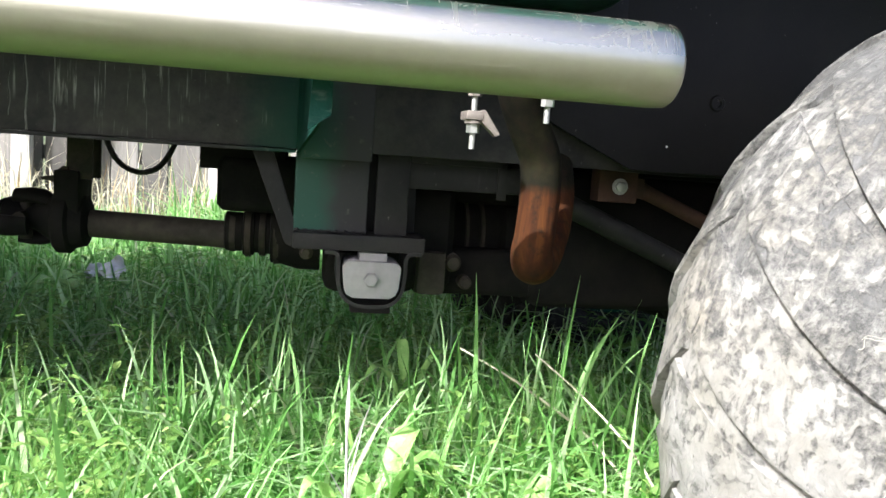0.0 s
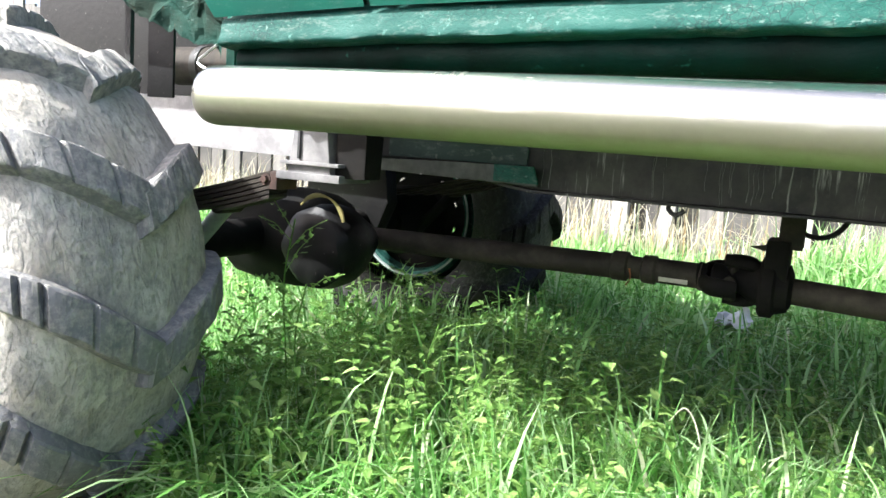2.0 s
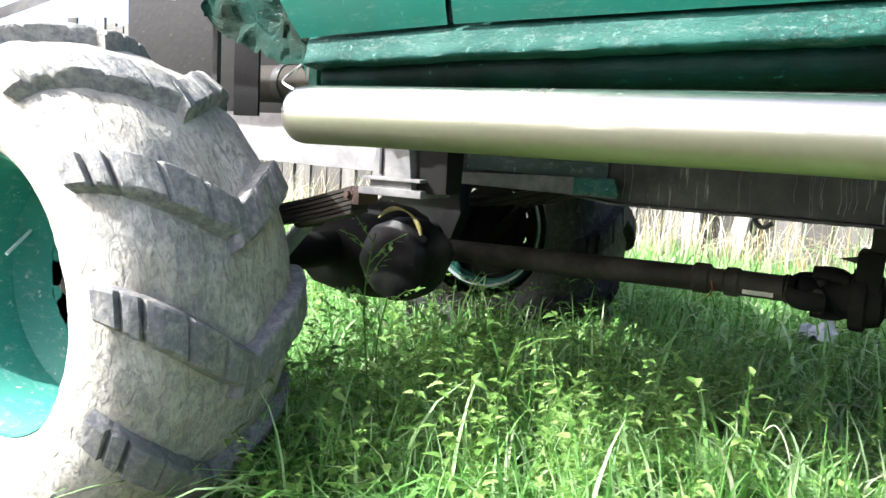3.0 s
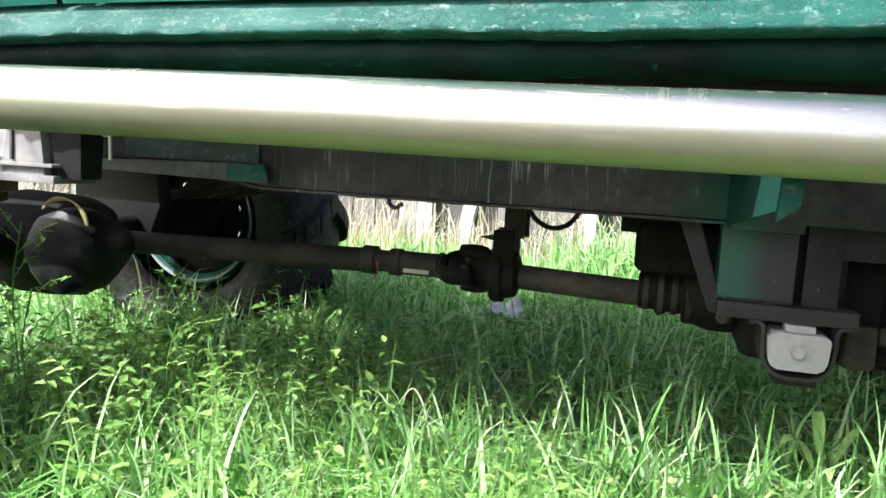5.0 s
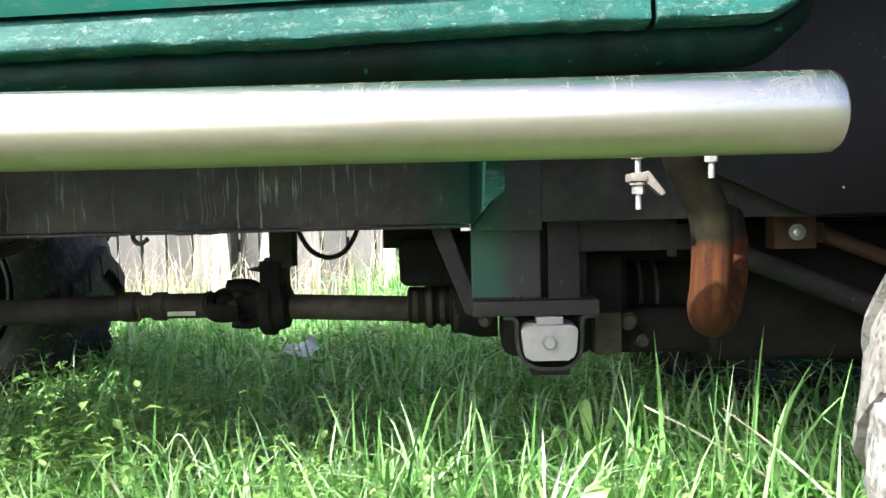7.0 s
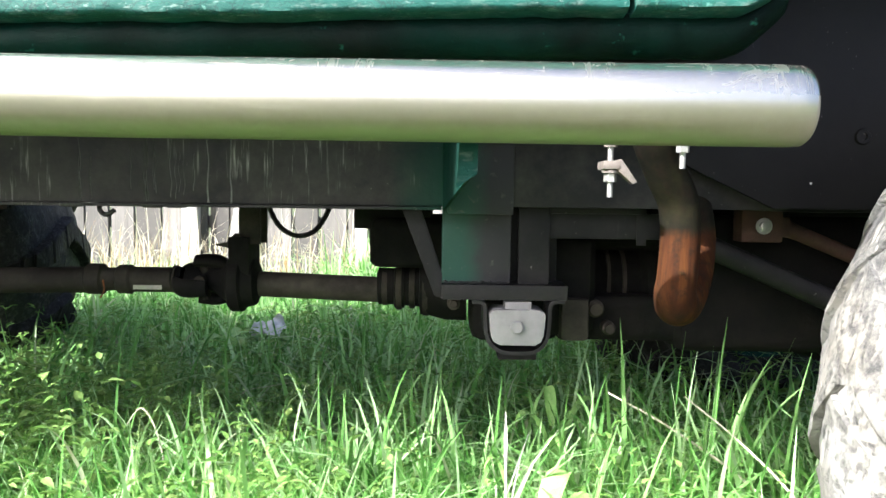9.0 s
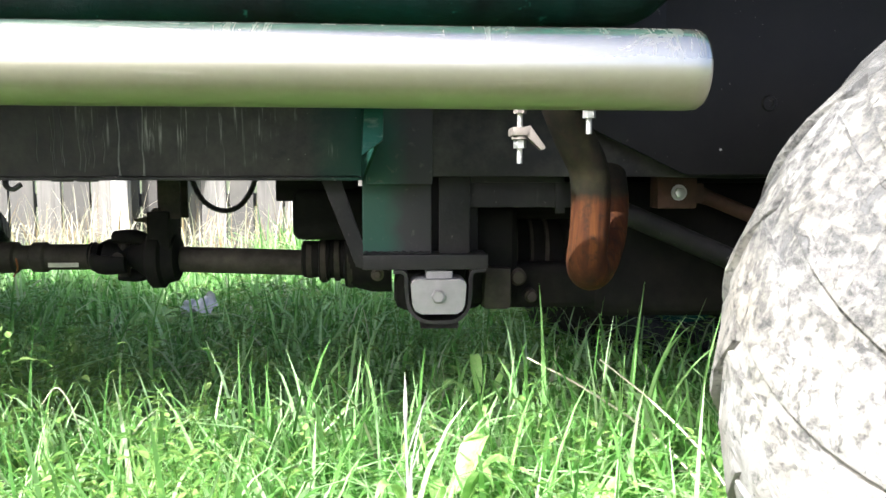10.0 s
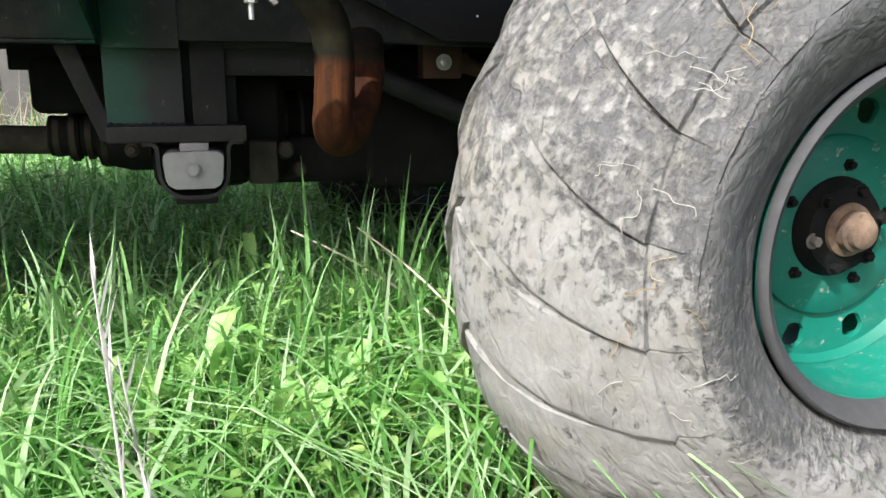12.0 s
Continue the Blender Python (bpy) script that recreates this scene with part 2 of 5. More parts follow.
CRUMPLE = mat_paint("mossy_crumpled_paint", (0.004, 0.045, 0.033), (0.018, 0.016, 0.012), (0.04, 0.035, 0.02), 0.0, 0.7, 0.8)
CRUMPLE.node_tree.nodes["Principled BSDF"].inputs["Specular IOR Level"].default_value = 0.1
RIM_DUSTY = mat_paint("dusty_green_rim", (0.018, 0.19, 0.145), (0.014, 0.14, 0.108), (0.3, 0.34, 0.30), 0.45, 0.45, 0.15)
STEP_GREY = mat_grease("dusty_step_edge", (0.06, 0.062, 0.062), (0.17, 0.17, 0.16), 0.8, 0.7)
RIM_PAINT = mat_paint("green_rim_enamel", (0.004, 0.125, 0.085), (0.003, 0.09, 0.062), (0.25, 0.25, 0.2), 0.12, 0.4, 0.12)
BLACK = mat_black_paint("chassis_black", 0.018, 0.5, 0.9)
BLACK_RAIL = mat_black_paint("rail_black", 0.018, 0.5, 0.9, True)
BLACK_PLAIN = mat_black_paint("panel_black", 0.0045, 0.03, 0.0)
BLACK_BRACKET = mat_black_paint("bracket_black", 0.012, 0.14, 0.12)
RUST = mat_rust("heat_rust", (0.40, 0.14, 0.035), (0.24, 0.075, 0.025), (0.06, 0.028, 0.015))
RUST_DARK = mat_rust("dark_rust", (0.08, 0.037, 0.025), (0.05, 0.025, 0.018), (0.022, 0.013, 0.01))
def mat_exhaust():
    """Sooty pipe whose lower half has rusted orange from heat."""
    a = Mat("exhaust_metal")
    n1, n2 = a.noise(16, 6, 0.7), a.noise(70, 5, 0.7)
    soot = a.ramp(n1, [(0.3, (0.003, 0.003, 0.002)), (0.48, (0.008, 0.0075, 0.0045)), (0.7, (0.022, 0.020, 0.009))])
    run = a.noise(26, 5, 0.7, (1, 1, 0.12), 0.3)
    rust = a.ramp(run, [(0.3, (0.013, 0.006, 0.004)), (0.5, (0.034, 0.012, 0.005)), (0.68, (0.085, 0.031, 0.008))])
    z = a.math("ADD", a.axis("Z"), a.grey(n1, 0, 1, -0.02, 0.02))
    c = a.mix(a.grey(z, 0.574, 0.59), rust, soot)
    a.set(a.mix(a.grey(n2, 0.5, 0.66, 0, 0.8), c, (0.014, 0.009, 0.006)), 0.9, 0.0, Specular_IOR_Level=0.1)
    return a.bump(n2, 0.35, 0.003).m


EXHAUST = mat_exhaust()
GREASE = mat_grease("greasy_iron")
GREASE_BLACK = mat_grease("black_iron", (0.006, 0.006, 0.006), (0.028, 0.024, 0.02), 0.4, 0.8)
SHAFT = mat_grease("dusty_shaft", (0.03, 0.026, 0.022), (0.11, 0.095, 0.075), 0.6)
DUSTY = mat_grease("dusty_iron", (0.10, 0.098, 0.10), (0.25, 0.245, 0.24), 0.8, 0.75)
DUSTY_RAIL = mat_grease("dusty_pale_rail", (0.24, 0.23, 0.235), (0.44, 0.43, 0.425), 0.9, 0.8)
ZINC = mat_plain("zinc_bolt", (0.62, 0.62, 0.60), 0.35, 0.9, 0.4, 90)
CLAMP = mat_plain("pale_clamp", (0.21, 0.185, 0.165), 0.55, 0.5, 0.5, 70)
PAD = mat_plain("grey_rubber_pad", (0.24, 0.24, 0.245), 0.8, 0.0, 0.25, 60)
TYRE_FRONT = mat_tyre("muddy_front_tyre", (0.215, 0.211, 0.202), 0.45, 0.60, (0.05, 0.05, 0.049), False, 0.305, 0.5, 0.38, (0.709, 0.64, 0.389))
TYRE_REAR = mat_tyre("muddy_rear_tyre", (0.55, 0.525, 0.47), 0.32, 0.53, (0.23, 0.225, 0.205), False, 0.0, 0.6, 0.0, (-1.837, 0.62, 0.40))
LUG_FRONT = mat_tyre("muddy_front_lug", (0.215, 0.211, 0.202), 0.45, 0.60, (0.05, 0.05, 0.049), True, 0.305, 0.5, 0.38, (0.709, 0.64, 0.389))
# darker tyre and lug colours that put the far side's shade into the rubber
TYRE_FAR = mat_tyre("shaded_far_tyre", (0.13, 0.12, 0.11), 0.66, 0.78, (0.02, 0.02, 0.02))
LUG_FAR = mat_tyre("shaded_far_lug", (0.08, 0.075, 0.07), 0.68, 0.80, (0.014, 0.013, 0.012), True)
LUG_REAR = mat_tyre("dark_rear_lug", (0.47, 0.46, 0.42), 0.46, 0.72, (0.14, 0.142, 0.145), True, 0.0, 0.25, -0.12, (-1.837, 0.62, 0.40))
SOIL = mat_soil()
GRASS = mat_leaf("grass_blade", [(0.0, (0.075, 0.19, 0.045)), (0.3, (0.165, 0.36, 0.09)), (0.6, (0.32, 0.53, 0.21)), (0.94, (0.47, 0.63, 0.37)), (1.0, (0.54, 0.53, 0.39))], 0.38, 0.50)
TRODDEN = mat_leaf("trodden_grass", [(0.0, (0.10, 0.13, 0.05)), (0.5, (0.17, 0.18, 0.085)), (1.0, (0.28, 0.25, 0.15))], 0.6, 0.25)
WEED = mat_leaf("weed_leaf", [(0.0, (0.09, 0.19, 0.045)), (0.6, (0.19, 0.32, 0.085)), (1.0, (0.36, 0.48, 0.17))], 0.4, 0.42)
BROAD = mat_leaf("broad_leaf", [(0.0, (0.095, 0.19, 0.045)), (0.6, (0.20, 0.34, 0.09)), (1.0, (0.34, 0.47, 0.17))], 0.4, 0.45)
STRAW = mat_leaf("dry_stalk", [(0.0, (0.40, 0.37, 0.26)), (1.0, (0.60, 0.57, 0.46))], 0.7, 0.25)
DRY_ROOT = mat_plain("dry_root", (0.30, 0.29, 0.25), 0.9, 0.0, 0.5, 300)
STRAW_RED = mat_leaf("brown_stalk", [(0.0, (0.22, 0.15, 0.07)), (1.0, (0.42, 0.33, 0.17))], 0.7, 0.2)
FENCE = mat_board("weathered_board", (0.095, 0.09, 0.084))
POST = mat_board("whitewashed_post", (0.40, 0.39, 0.375))
RAG = mat_plain("dirty_white_film", (0.62, 0.63, 0.64), 0.55, 0.0, 0.55, 60, 0.5)
LABEL = mat_plain("paper_label", (0.42, 0.40, 0.33), 0.7, 0.0, 0.4, 120)
WHITE = mat_plain("white_line", (0.7, 0.7, 0.68), 0.5, 0.0, 0.3, 90)
DUST_RUN = mat_plain("pale_dirt_run", (0.20, 0.20, 0.19), 0.9, 0.0, 0.7, 240)
RUBBER = mat_plain("black_rubber", (0.02, 0.02, 0.02), 0.6, 0.0, 0.3, 90)
BROWN_HUB = mat_rust("brown_hub", (0.24, 0.165, 0.11), (0.12, 0.078, 0.05), (0.035, 0.024, 0.018))
GREY_RIM = mat_plain("grey_rubbed_flange", (0.04, 0.04, 0.041), 0.85, 0.0, 0.4, 45)
PALE_EDGE = mat_plain("bare_rim_edge", (0.33, 0.36, 0.35), 0.5, 0.3, 0.5, 60)
YELLOW = mat_plain("dull_yellow_paint", (0.20, 0.17, 0.05), 0.6, 0.0, 0.6, 50)


def mat_veined_leaf():
    """Broad weed leaf with paler veins and uneven green."""
    a = Mat("veined_leaf")
    n1, n2 = a.noise(30, 4), a.noise(160, 4, 0.7)
    c = a.mix(a.grey(n1, 0.35, 0.65), (0.20, 0.42, 0.10), (0.36, 0.56, 0.18))
    c = a.mix(a.grey(n2, 0.55, 0.7, 0, 0.6), c, (0.50, 0.62, 0.30))
    a.set(c, 0.4).bump(n2, 0.6, 0.002).bump(n1, 0.6, 0.01)
    tr = a.n("ShaderNodeBsdfTranslucent")
    a.link(c, tr.inputs["Color"])
    mx = a.n("ShaderNodeMixShader")
    mx.inputs[0].default_value = 0.4
    a.link(a.b.outputs[0], mx.inputs[1])
    a.link(tr.outputs[0], mx.inputs[2])
    a.link(mx.outputs[0], a.t.nodes["Material Output"].inputs[0])
    return a.m


VEINED = mat_veined_leaf()
SEED = mat_leaf("pale_seed_head", [(0.0, (0.50, 0.47, 0.45)), (1.0, (0.70, 0.67, 0.64))], 0.6, 0.3)

# ---- mesh helpers ----
ROOT = {}


def finish(name, bm, material, parent=None, label="", smooth=40):
    me = bpy.data.meshes.new(name)
    if parent is not None:
        top = parent
        while top is not None and top.name not in ROOT:
            top = top.parent
        if top is not None:
            bmesh.ops.translate(bm, verts=bm.verts, vec=-ROOT[top.name])
    bmesh.ops.recalc_face_normals(bm, faces=bm.faces)
    bm.to_mesh(me)
    bm.free()
    me.materials.append(material)
    if smooth:
        me.shade_smooth()
        me.set_sharp_from_angle(angle=radians(smooth))
    ob = new(name, me)
    ob.parent = parent
    if label:
        ob["label"] = label
    return ob


def part(name, bm, material, parent, label="", smooth=40):
    return finish(name, bm, material, parent, label, smooth)


def thing(name, at, label, category, group="", kind=""):
    ob = new(name)
    ob.empty_display_size = 0.1
    ob.location = at
    ROOT[ob.name] = Vector(at)
    return tagged(ob, label, category, group, kind)


def joined(*made):
    """One bmesh out of several."""
    out = bmesh.new()
    for bm in made:
        me = bpy.data.meshes.new("tmp")
        bm.to_mesh(me)
        bm.free()
        out.from_mesh(me)
        bpy.data.meshes.remove(me)
    return out


def box(x0, x1, y0, y1, z0, z1, bevel=0.003, seg=2):
    bm = bmesh.new()
    bmesh.ops.create_cube(bm, size=1)
    bmesh.ops.scale(bm, verts=bm.verts, vec=(x1 - x0, y1 - y0, z1 - z0))
    bmesh.ops.translate(bm, verts=bm.verts, vec=((x0 + x1) / 2, (y0 + y1) / 2, (z0 + z1) / 2))
    if bevel:
        bmesh.ops.bevel(bm, geom=bm.edges[:], offset=bevel, segments=seg, affect="EDGES", profile=0.7)
    return bm


def prism(pts, axis, a, b, bevel=0.002):
    """A polygon drawn in the plane across an axis, pulled from a to b along it."""
    bm = bmesh.new()

    def at(u, v, w):
        return {"x": (w, u, v), "y": (u, w, v), "z": (u, v, w)}[axis]

    lo = [bm.verts.new(at(u, v, a)) for u, v in pts]
    hi = [bm.verts.new(at(u, v, b)) for u, v in pts]
    bm.faces.new(lo)
    bm.faces.new(hi[::-1])
    for i in range(len(pts)):
        j = (i + 1) % len(pts)
        bm.faces.new((lo[i], lo[j], hi[j], hi[i]))
    bmesh.ops.recalc_face_normals(bm, faces=bm.faces)
    if bevel:
        bmesh.ops.bevel(bm, geom=bm.edges[:], offset=bevel, segments=2, affect="EDGES", profile=0.7)
    return bm


def smooth_path(pts, n=8):
    """Points of a soft curve through pts."""
    p = [Vector(q) for q in pts]
    p = [p[0] * 2 - p[1], *p, p[-1] * 2 - p[-2]]
    out = []
    for i in range(1, len(p) - 2):
        for k in range(n):
            t = k / n
            a, b, c, d = p[i - 1], p[i], p[i + 1], p[i + 2]
            out.append(0.5 * (2 * b + (c - a) * t + (2 * a - 5 * b + 4 * c - d) * t * t + (3 * b - a - 3 * c + d) * t**3))
    out.append(p[-2])
    return out


def pipe(pts, radius, seg=16, caps=True, flat=1.0):
    """A round bar along points; radius may be a list."""
    bm = bmesh.new()
    pts = [Vector(p) for p in pts]
    rs = radius if isinstance(radius, (list, tuple)) else [radius] * len(pts)
    rings, side = [], None
    for i, p in enumerate(pts):
        way = (pts[min(i + 1, len(pts) - 1)] - pts[max(i - 1, 0)]).normalized()
        if side is None:
            side = way.cross(Vector((0, 0, 1)) if abs(way.z) < 0.9 else Vector((1, 0, 0))).normalized()
        side = (side - way * side.dot(way)).normalized()
        up = side.cross(way)
        rings.append([bm.verts.new(p + (side * math.cos(a) + up * math.sin(a) * flat) * rs[i]) for a in (2 * math.pi * k / seg for k in range(seg))])
    for a, b in zip(rings, rings[1:]):
        for k in range(seg):
            bm.faces.new((a[k], a[(k + 1) % seg], b[(k + 1) % seg], b[k]))
    if caps:
        bm.faces.new(rings[0][::-1])
        bm.faces.new(rings[-1])
    return bm


def turned(profile, seg=48, at=(0, 0, 0), axis="y", close=False):
    """A profile of (along, radius) turned round an axis through at."""
    bm = bmesh.new()
    rings = []
    for u, r in profile:
        ring = []
        for k in range(seg):
            a = 2 * math.pi * k / seg
            c, s = r * math.cos(a), r * math.sin(a)
            v = {"x": (u, c, s), "y": (c, u, s), "z": (c, s, u)}[axis]
            ring.append(bm.verts.new(Vector(v) + Vector(at)))
        rings.append(ring)
    pairs = list(zip(rings, rings[1:]))
    if close:
        pairs.append((rings[-1], rings[0]))
    for a, b in pairs:
        for k in range(seg):
            bm.faces.new((a[k], a[(k + 1) % seg], b[(k + 1) % seg], b[k]))
    if not close:
        for ring in (rings[0], rings[-1]):
            if (ring[0].co - ring[seg // 2].co).length > 1e-5:
                bm.faces.new(ring)
    bmesh.ops.remove_doubles(bm, verts=bm.verts, dist=1e-5)
    return bm


def bolt(at, r=0.008, h=0.006, axis="y", sign=-1):
    """A hexagon head on a washer."""
    a = turned([(0, r * 1.5), (sign * 0.0015, r * 1.5)], 16, at, axis)
    b = turned([(0.0, r), (sign * h, r), (sign * (h + 0.001), r * 0.85)], 6, at, axis)
    return joined(a, b)


def rough_up(bm, amount, scale, seed=0.0):
    for v in bm.verts:
        v.co += noise.noise_vector(v.co * scale + Vector((seed, seed * 1.7, 0))) * amount
    return bm


def grow(name, verts, faces, material, kind="stuff"):
    """A joined mesh from numpy arrays of corners and faces of one size."""
    me = bpy.data.meshes.new(name)
    k = faces.shape[1]
    me.vertices.add(len(verts))
    me.vertices.foreach_set("co", verts.astype(np.float32).ravel())
    me.loops.add(faces.size)
    me.loops.foreach_set("vertex_index", faces.astype(np.int32).ravel())
    me.polygons.add(len(faces))
    me.polygons.foreach_set("loop_start", np.arange(0, faces.size, k, dtype=np.int32))
    me.polygons.foreach_set("loop_total", np.full(len(faces), k, dtype=np.int32))
    me.update(calc_edges=True)
    me.materials.append(material)
    me.shade_smooth()
    return new(name, me)


# ---- ground ----
def ground_z(x, y):
    """Height of the soil: a slow rise behind the truck, small lumps."""
    s = np.clip((np.asarray(y, float) - 1.3) / 1.5, 0, 1)
    rise = 0.10 * s * s * (3 - 2 * s)
    near = np.exp(-((np.asarray(x) / 14.0) ** 2) - ((np.asarray(y) - 1) / 14.0) ** 2)
    lump = 0.012 * np.sin(np.asarray(x) * 5.1 + 0.7) * np.sin(np.asarray(y) * 4.3 + 1.1) + 0.006 * np.sin(np.asarray(x) * 13 + np.asarray(y) * 9)
    return rise + lump * near


def build_ground():
    line = np.concatenate([-np.geomspace(400, 4, 22), np.linspace(-3.8, 3.0, 120), np.geomspace(3.2, 400, 24)])
    across = np.concatenate([-np.geomspace(400, 1.2, 20), np.linspace(-1.0, 6.0, 130), np.geomspace(6.3, 400, 22)])
    gx, gy = np.meshgrid(line, across, indexing="ij")
    gz = ground_z(gx, gy)
    verts = np.stack([gx, gy, gz], -1).reshape(-1, 3)
    n, m = gx.shape
    i = (np.arange(n - 1)[:, None] * m + np.arange(m - 1)[None]).ravel()
    ob = grow("ground", verts, np.stack([i, i + m, i + m + 1, i + 1], 1), SOIL)
    return tagged(ob, "dark grassy soil under and around the truck", "ground", kind="structure")


build_ground()
rng = np.random.default_rng(7)


def blades(name, xy, height, width, lean, material, label, levels=4, droop=1.1):
    """Bent grass blades, each a tapering strip, rooted in the soil."""
    n = len(xy)
    turn = rng.uniform(0, 2 * np.pi, n)
    hgt = height * rng.uniform(0.55, 1.25, n)
    wid = width * rng.uniform(0.6, 1.4, n)
    ln = lean * (0.12 + 1.25 * rng.uniform(0, 1, n) ** 1.5) * hgt
    root = np.c_[xy, ground_z(xy[:, 0], xy[:, 1]) - 0.005]
    face = turn + rng.uniform(-0.9, 0.9, n)
    side = np.c_[-np.sin(face), np.cos(face), rng.uniform(-0.25, 0.25, n)]
    rows = []
    for k in range(levels):
        u = k / (levels - 1)
        bow = ln / np.maximum(hgt, 1e-6)
        out = ln * u**2.3
        up = hgt * (u - droop * np.minimum(bow, 0.95) * u**3.4 * 0.62)
        c = root + np.c_[np.cos(turn) * out, np.sin(turn) * out, up]
        w = (wid * (1 - u**2.2) * 0.5 + 0.0002)[:, None]
        rows += [c - side * w, c + side * w]
    verts = np.stack(rows, 1)
    base = np.arange(n)[:, None] * (2 * levels)
    quads = np.concatenate([base + np.array([2 * k, 2 * k + 1, 2 * k + 3, 2 * k + 2])[None] for k in range(levels - 1)])
    return tagged(grow(name, verts.reshape(-1, 3), quads, material), label, "grass", kind="stuff")

# ---- the truck ----
# bracket green darkened to hold the shade on the arm's web
BRACKET_GREEN = mat_paint("shaded_green_bracket", (0.003, 0.034, 0.025), (0.003, 0.016, 0.012), (0.01, 0.05, 0.036), 0.0, 0.7, 0.3)
BRACKET_GREEN.node_tree.nodes["Principled BSDF"].inputs["Specular IOR Level"].default_value = 0.1
truck = thing("offroad_truck", (-0.55, 1.39, 0.0), "old green off-road truck on big muddy tyres, parked on grass", "truck")
RAIL_Y = 1.09


def seam_z(x):
    return 0.860 + 0.020 * (x + 1.11) - 0.025 * max(0.0, -1.1 - x)


def build_body():
    # rocker sill: a rolled skin, drawn across the truck and pulled along it
    def sill(x0, x1, n, name, label, lift=0.0):
        prof = [(0.768, 0.016), (0.756, 0.0055), (0.746, 0.0048), (0.7425, 0.001), (0.7405, -0.008), (0.7395, -0.015), (0.7370, -0.023), (0.7340, -0.0325), (0.7350, -0.0365), (0.743, -0.0395), (0.765, -0.0415), (0.80, -0.043), (0.806, -0.045), (0.83, -0.046), (0.86, -0.046), (0.86, 0.016)]
        bm = bmesh.new()
        rings = []
        for i in range(n + 1):
            x = x0 + (x1 - x0) * i / n
            ring = []
            for y, dz in prof:
                wob = 0.0012 * noise.noise(Vector((x * 30, dz * 60, 0))) + 0.0012 * noise.noise(Vector((x * 4, dz * 20, 4)))
                if dz < -0.026:
                    wob *= 3.5
                rise = lift * max(0.0, (x - x0) / (x1 - x0) - 0.55) ** 2
                ring.append(bm.verts.new((x, y + wob, seam_z(x) + dz + rise * (1 if dz < -0.02 else 0.2) + wob * 0.6)))
            rings.append(ring)
        m = len(prof)
        for a, b in zip(rings, rings[1:]):
            for k in range(m):
                bm.faces.new((a[k], a[(k + 1) % m], b[(k + 1) % m], b[k]))
        bm.faces.new(rings[0])
        bm.faces.new(rings[-1][::-1])
        return part(name, bm, PAINT, truck, label, 60)

    sill(-1.385, 0.038, 170, "rocker_sill", "green rocker sill with cracked, dusty enamel")
    sill(0.046, 0.256, 30, "sill_end", "rounded end of the green sill", 0.33)
    # lower lip, tucked in under the sill, its metal dented and rusty
    bm = bmesh.new()
    rows = []
    for i in range(181):
        x = -1.375 + 1.61 * i / 180
        w = 0.004 * noise.noise(Vector((x * 9, 3, 0))) + 0.002 * noise.noise(Vector((x * 40, 8, 0)))
        rise = 0.30 * max(0.0, (x - 0.046) / 0.21 - 0.5) ** 2
        z = seam_z(x) + rise
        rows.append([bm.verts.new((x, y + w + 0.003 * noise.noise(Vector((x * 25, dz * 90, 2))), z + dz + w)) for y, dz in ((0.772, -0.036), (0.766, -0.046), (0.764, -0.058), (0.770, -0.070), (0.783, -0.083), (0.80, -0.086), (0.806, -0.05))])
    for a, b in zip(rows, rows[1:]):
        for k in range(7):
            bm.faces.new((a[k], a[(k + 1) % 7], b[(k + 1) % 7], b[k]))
    part("sill_lip", bm, PAINT_OLD, truck, "torn lower sill lip, green paint peeling over rust, darkened for the shade", 60)
    # doors, each a slightly bowed skin over the sill
    def door(x0, x1, slant, name):
        bm = bmesh.new()
        cols, rws = 28, 12
        grid = []
        for j in range(rws + 1):
            v = j / rws
            row = []
            for i in range(cols + 1):
                u = i / cols
                lo = x0 + slant * v
                x = lo + (x1 - lo) * u
                z = seam_z(x) + 0.006 + v * (1.15 - seam_z(x) - 0.006)
                y = 0.731 - 0.03 * math.sin(min(1, v * 1.1) * math.pi * 0.55) + (0.004 if v == 0 else 0) + 0.001 * noise.noise(Vector((x * 6, z * 6, 1)))
                row.append(bm.verts.new((x, y, z)))
            grid.append(row)
        for a, b in zip(grid, grid[1:]):
            for i in range(cols):
                bm.faces.new((a[i], a[i + 1], b[i + 1], b[i]))
        bmesh.ops.solidify(bm, geom=bm.faces[:], thickness=-0.022)
        return part(name, bm, PAINT_DOOR, truck, "green door skin with a straight folded bottom edge", 50)

    door(-1.394, -1.1155, -0.16, "rear_door")
    door(-1.1055, 0.036, 0.0, "front_door")
    door(0.048, 0.24, 0.0, "front_wing")
    # inner shell that closes the body
    for x in (-1.135, 0.015):
        part("door_post", box(x, x + 0.055, 0.768, 0.80, 0.868, 1.148, 0.003), PAINT_DARK, truck)
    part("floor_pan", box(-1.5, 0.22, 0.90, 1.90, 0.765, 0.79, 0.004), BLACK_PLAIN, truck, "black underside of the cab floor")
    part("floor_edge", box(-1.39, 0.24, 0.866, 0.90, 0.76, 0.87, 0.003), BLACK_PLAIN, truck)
    part("far_side", box(-1.5, 0.24, 2.02, 2.05, 0.80, 1.15, 0.006), PAINT_DOOR, truck, "far side of the green body")
    part("far_sill", box(-1.4, 0.22, 1.93, 2.05, 0.775, 0.80, 0.006), PAINT, truck)
    part("body_top", box(-1.56, 1.35, 0.69, 2.05, 1.15, 1.20, 0.01), PAINT_DOOR, truck, "flat green top of the body")
    part("rear_panel", prism([(0.90, 0.78), (0.90, 0.96), (0.76, 1.05), (0.76, 1.15), (2.03, 1.15), (2.03, 0.78)], "x", -1.52, -1.50, 0.003), PAINT_DOOR, truck)
    part("front_panel", box(1.32, 1.35, 0.76, 2.03, 0.75, 1.15, 0.005), PAINT_DOOR, truck)
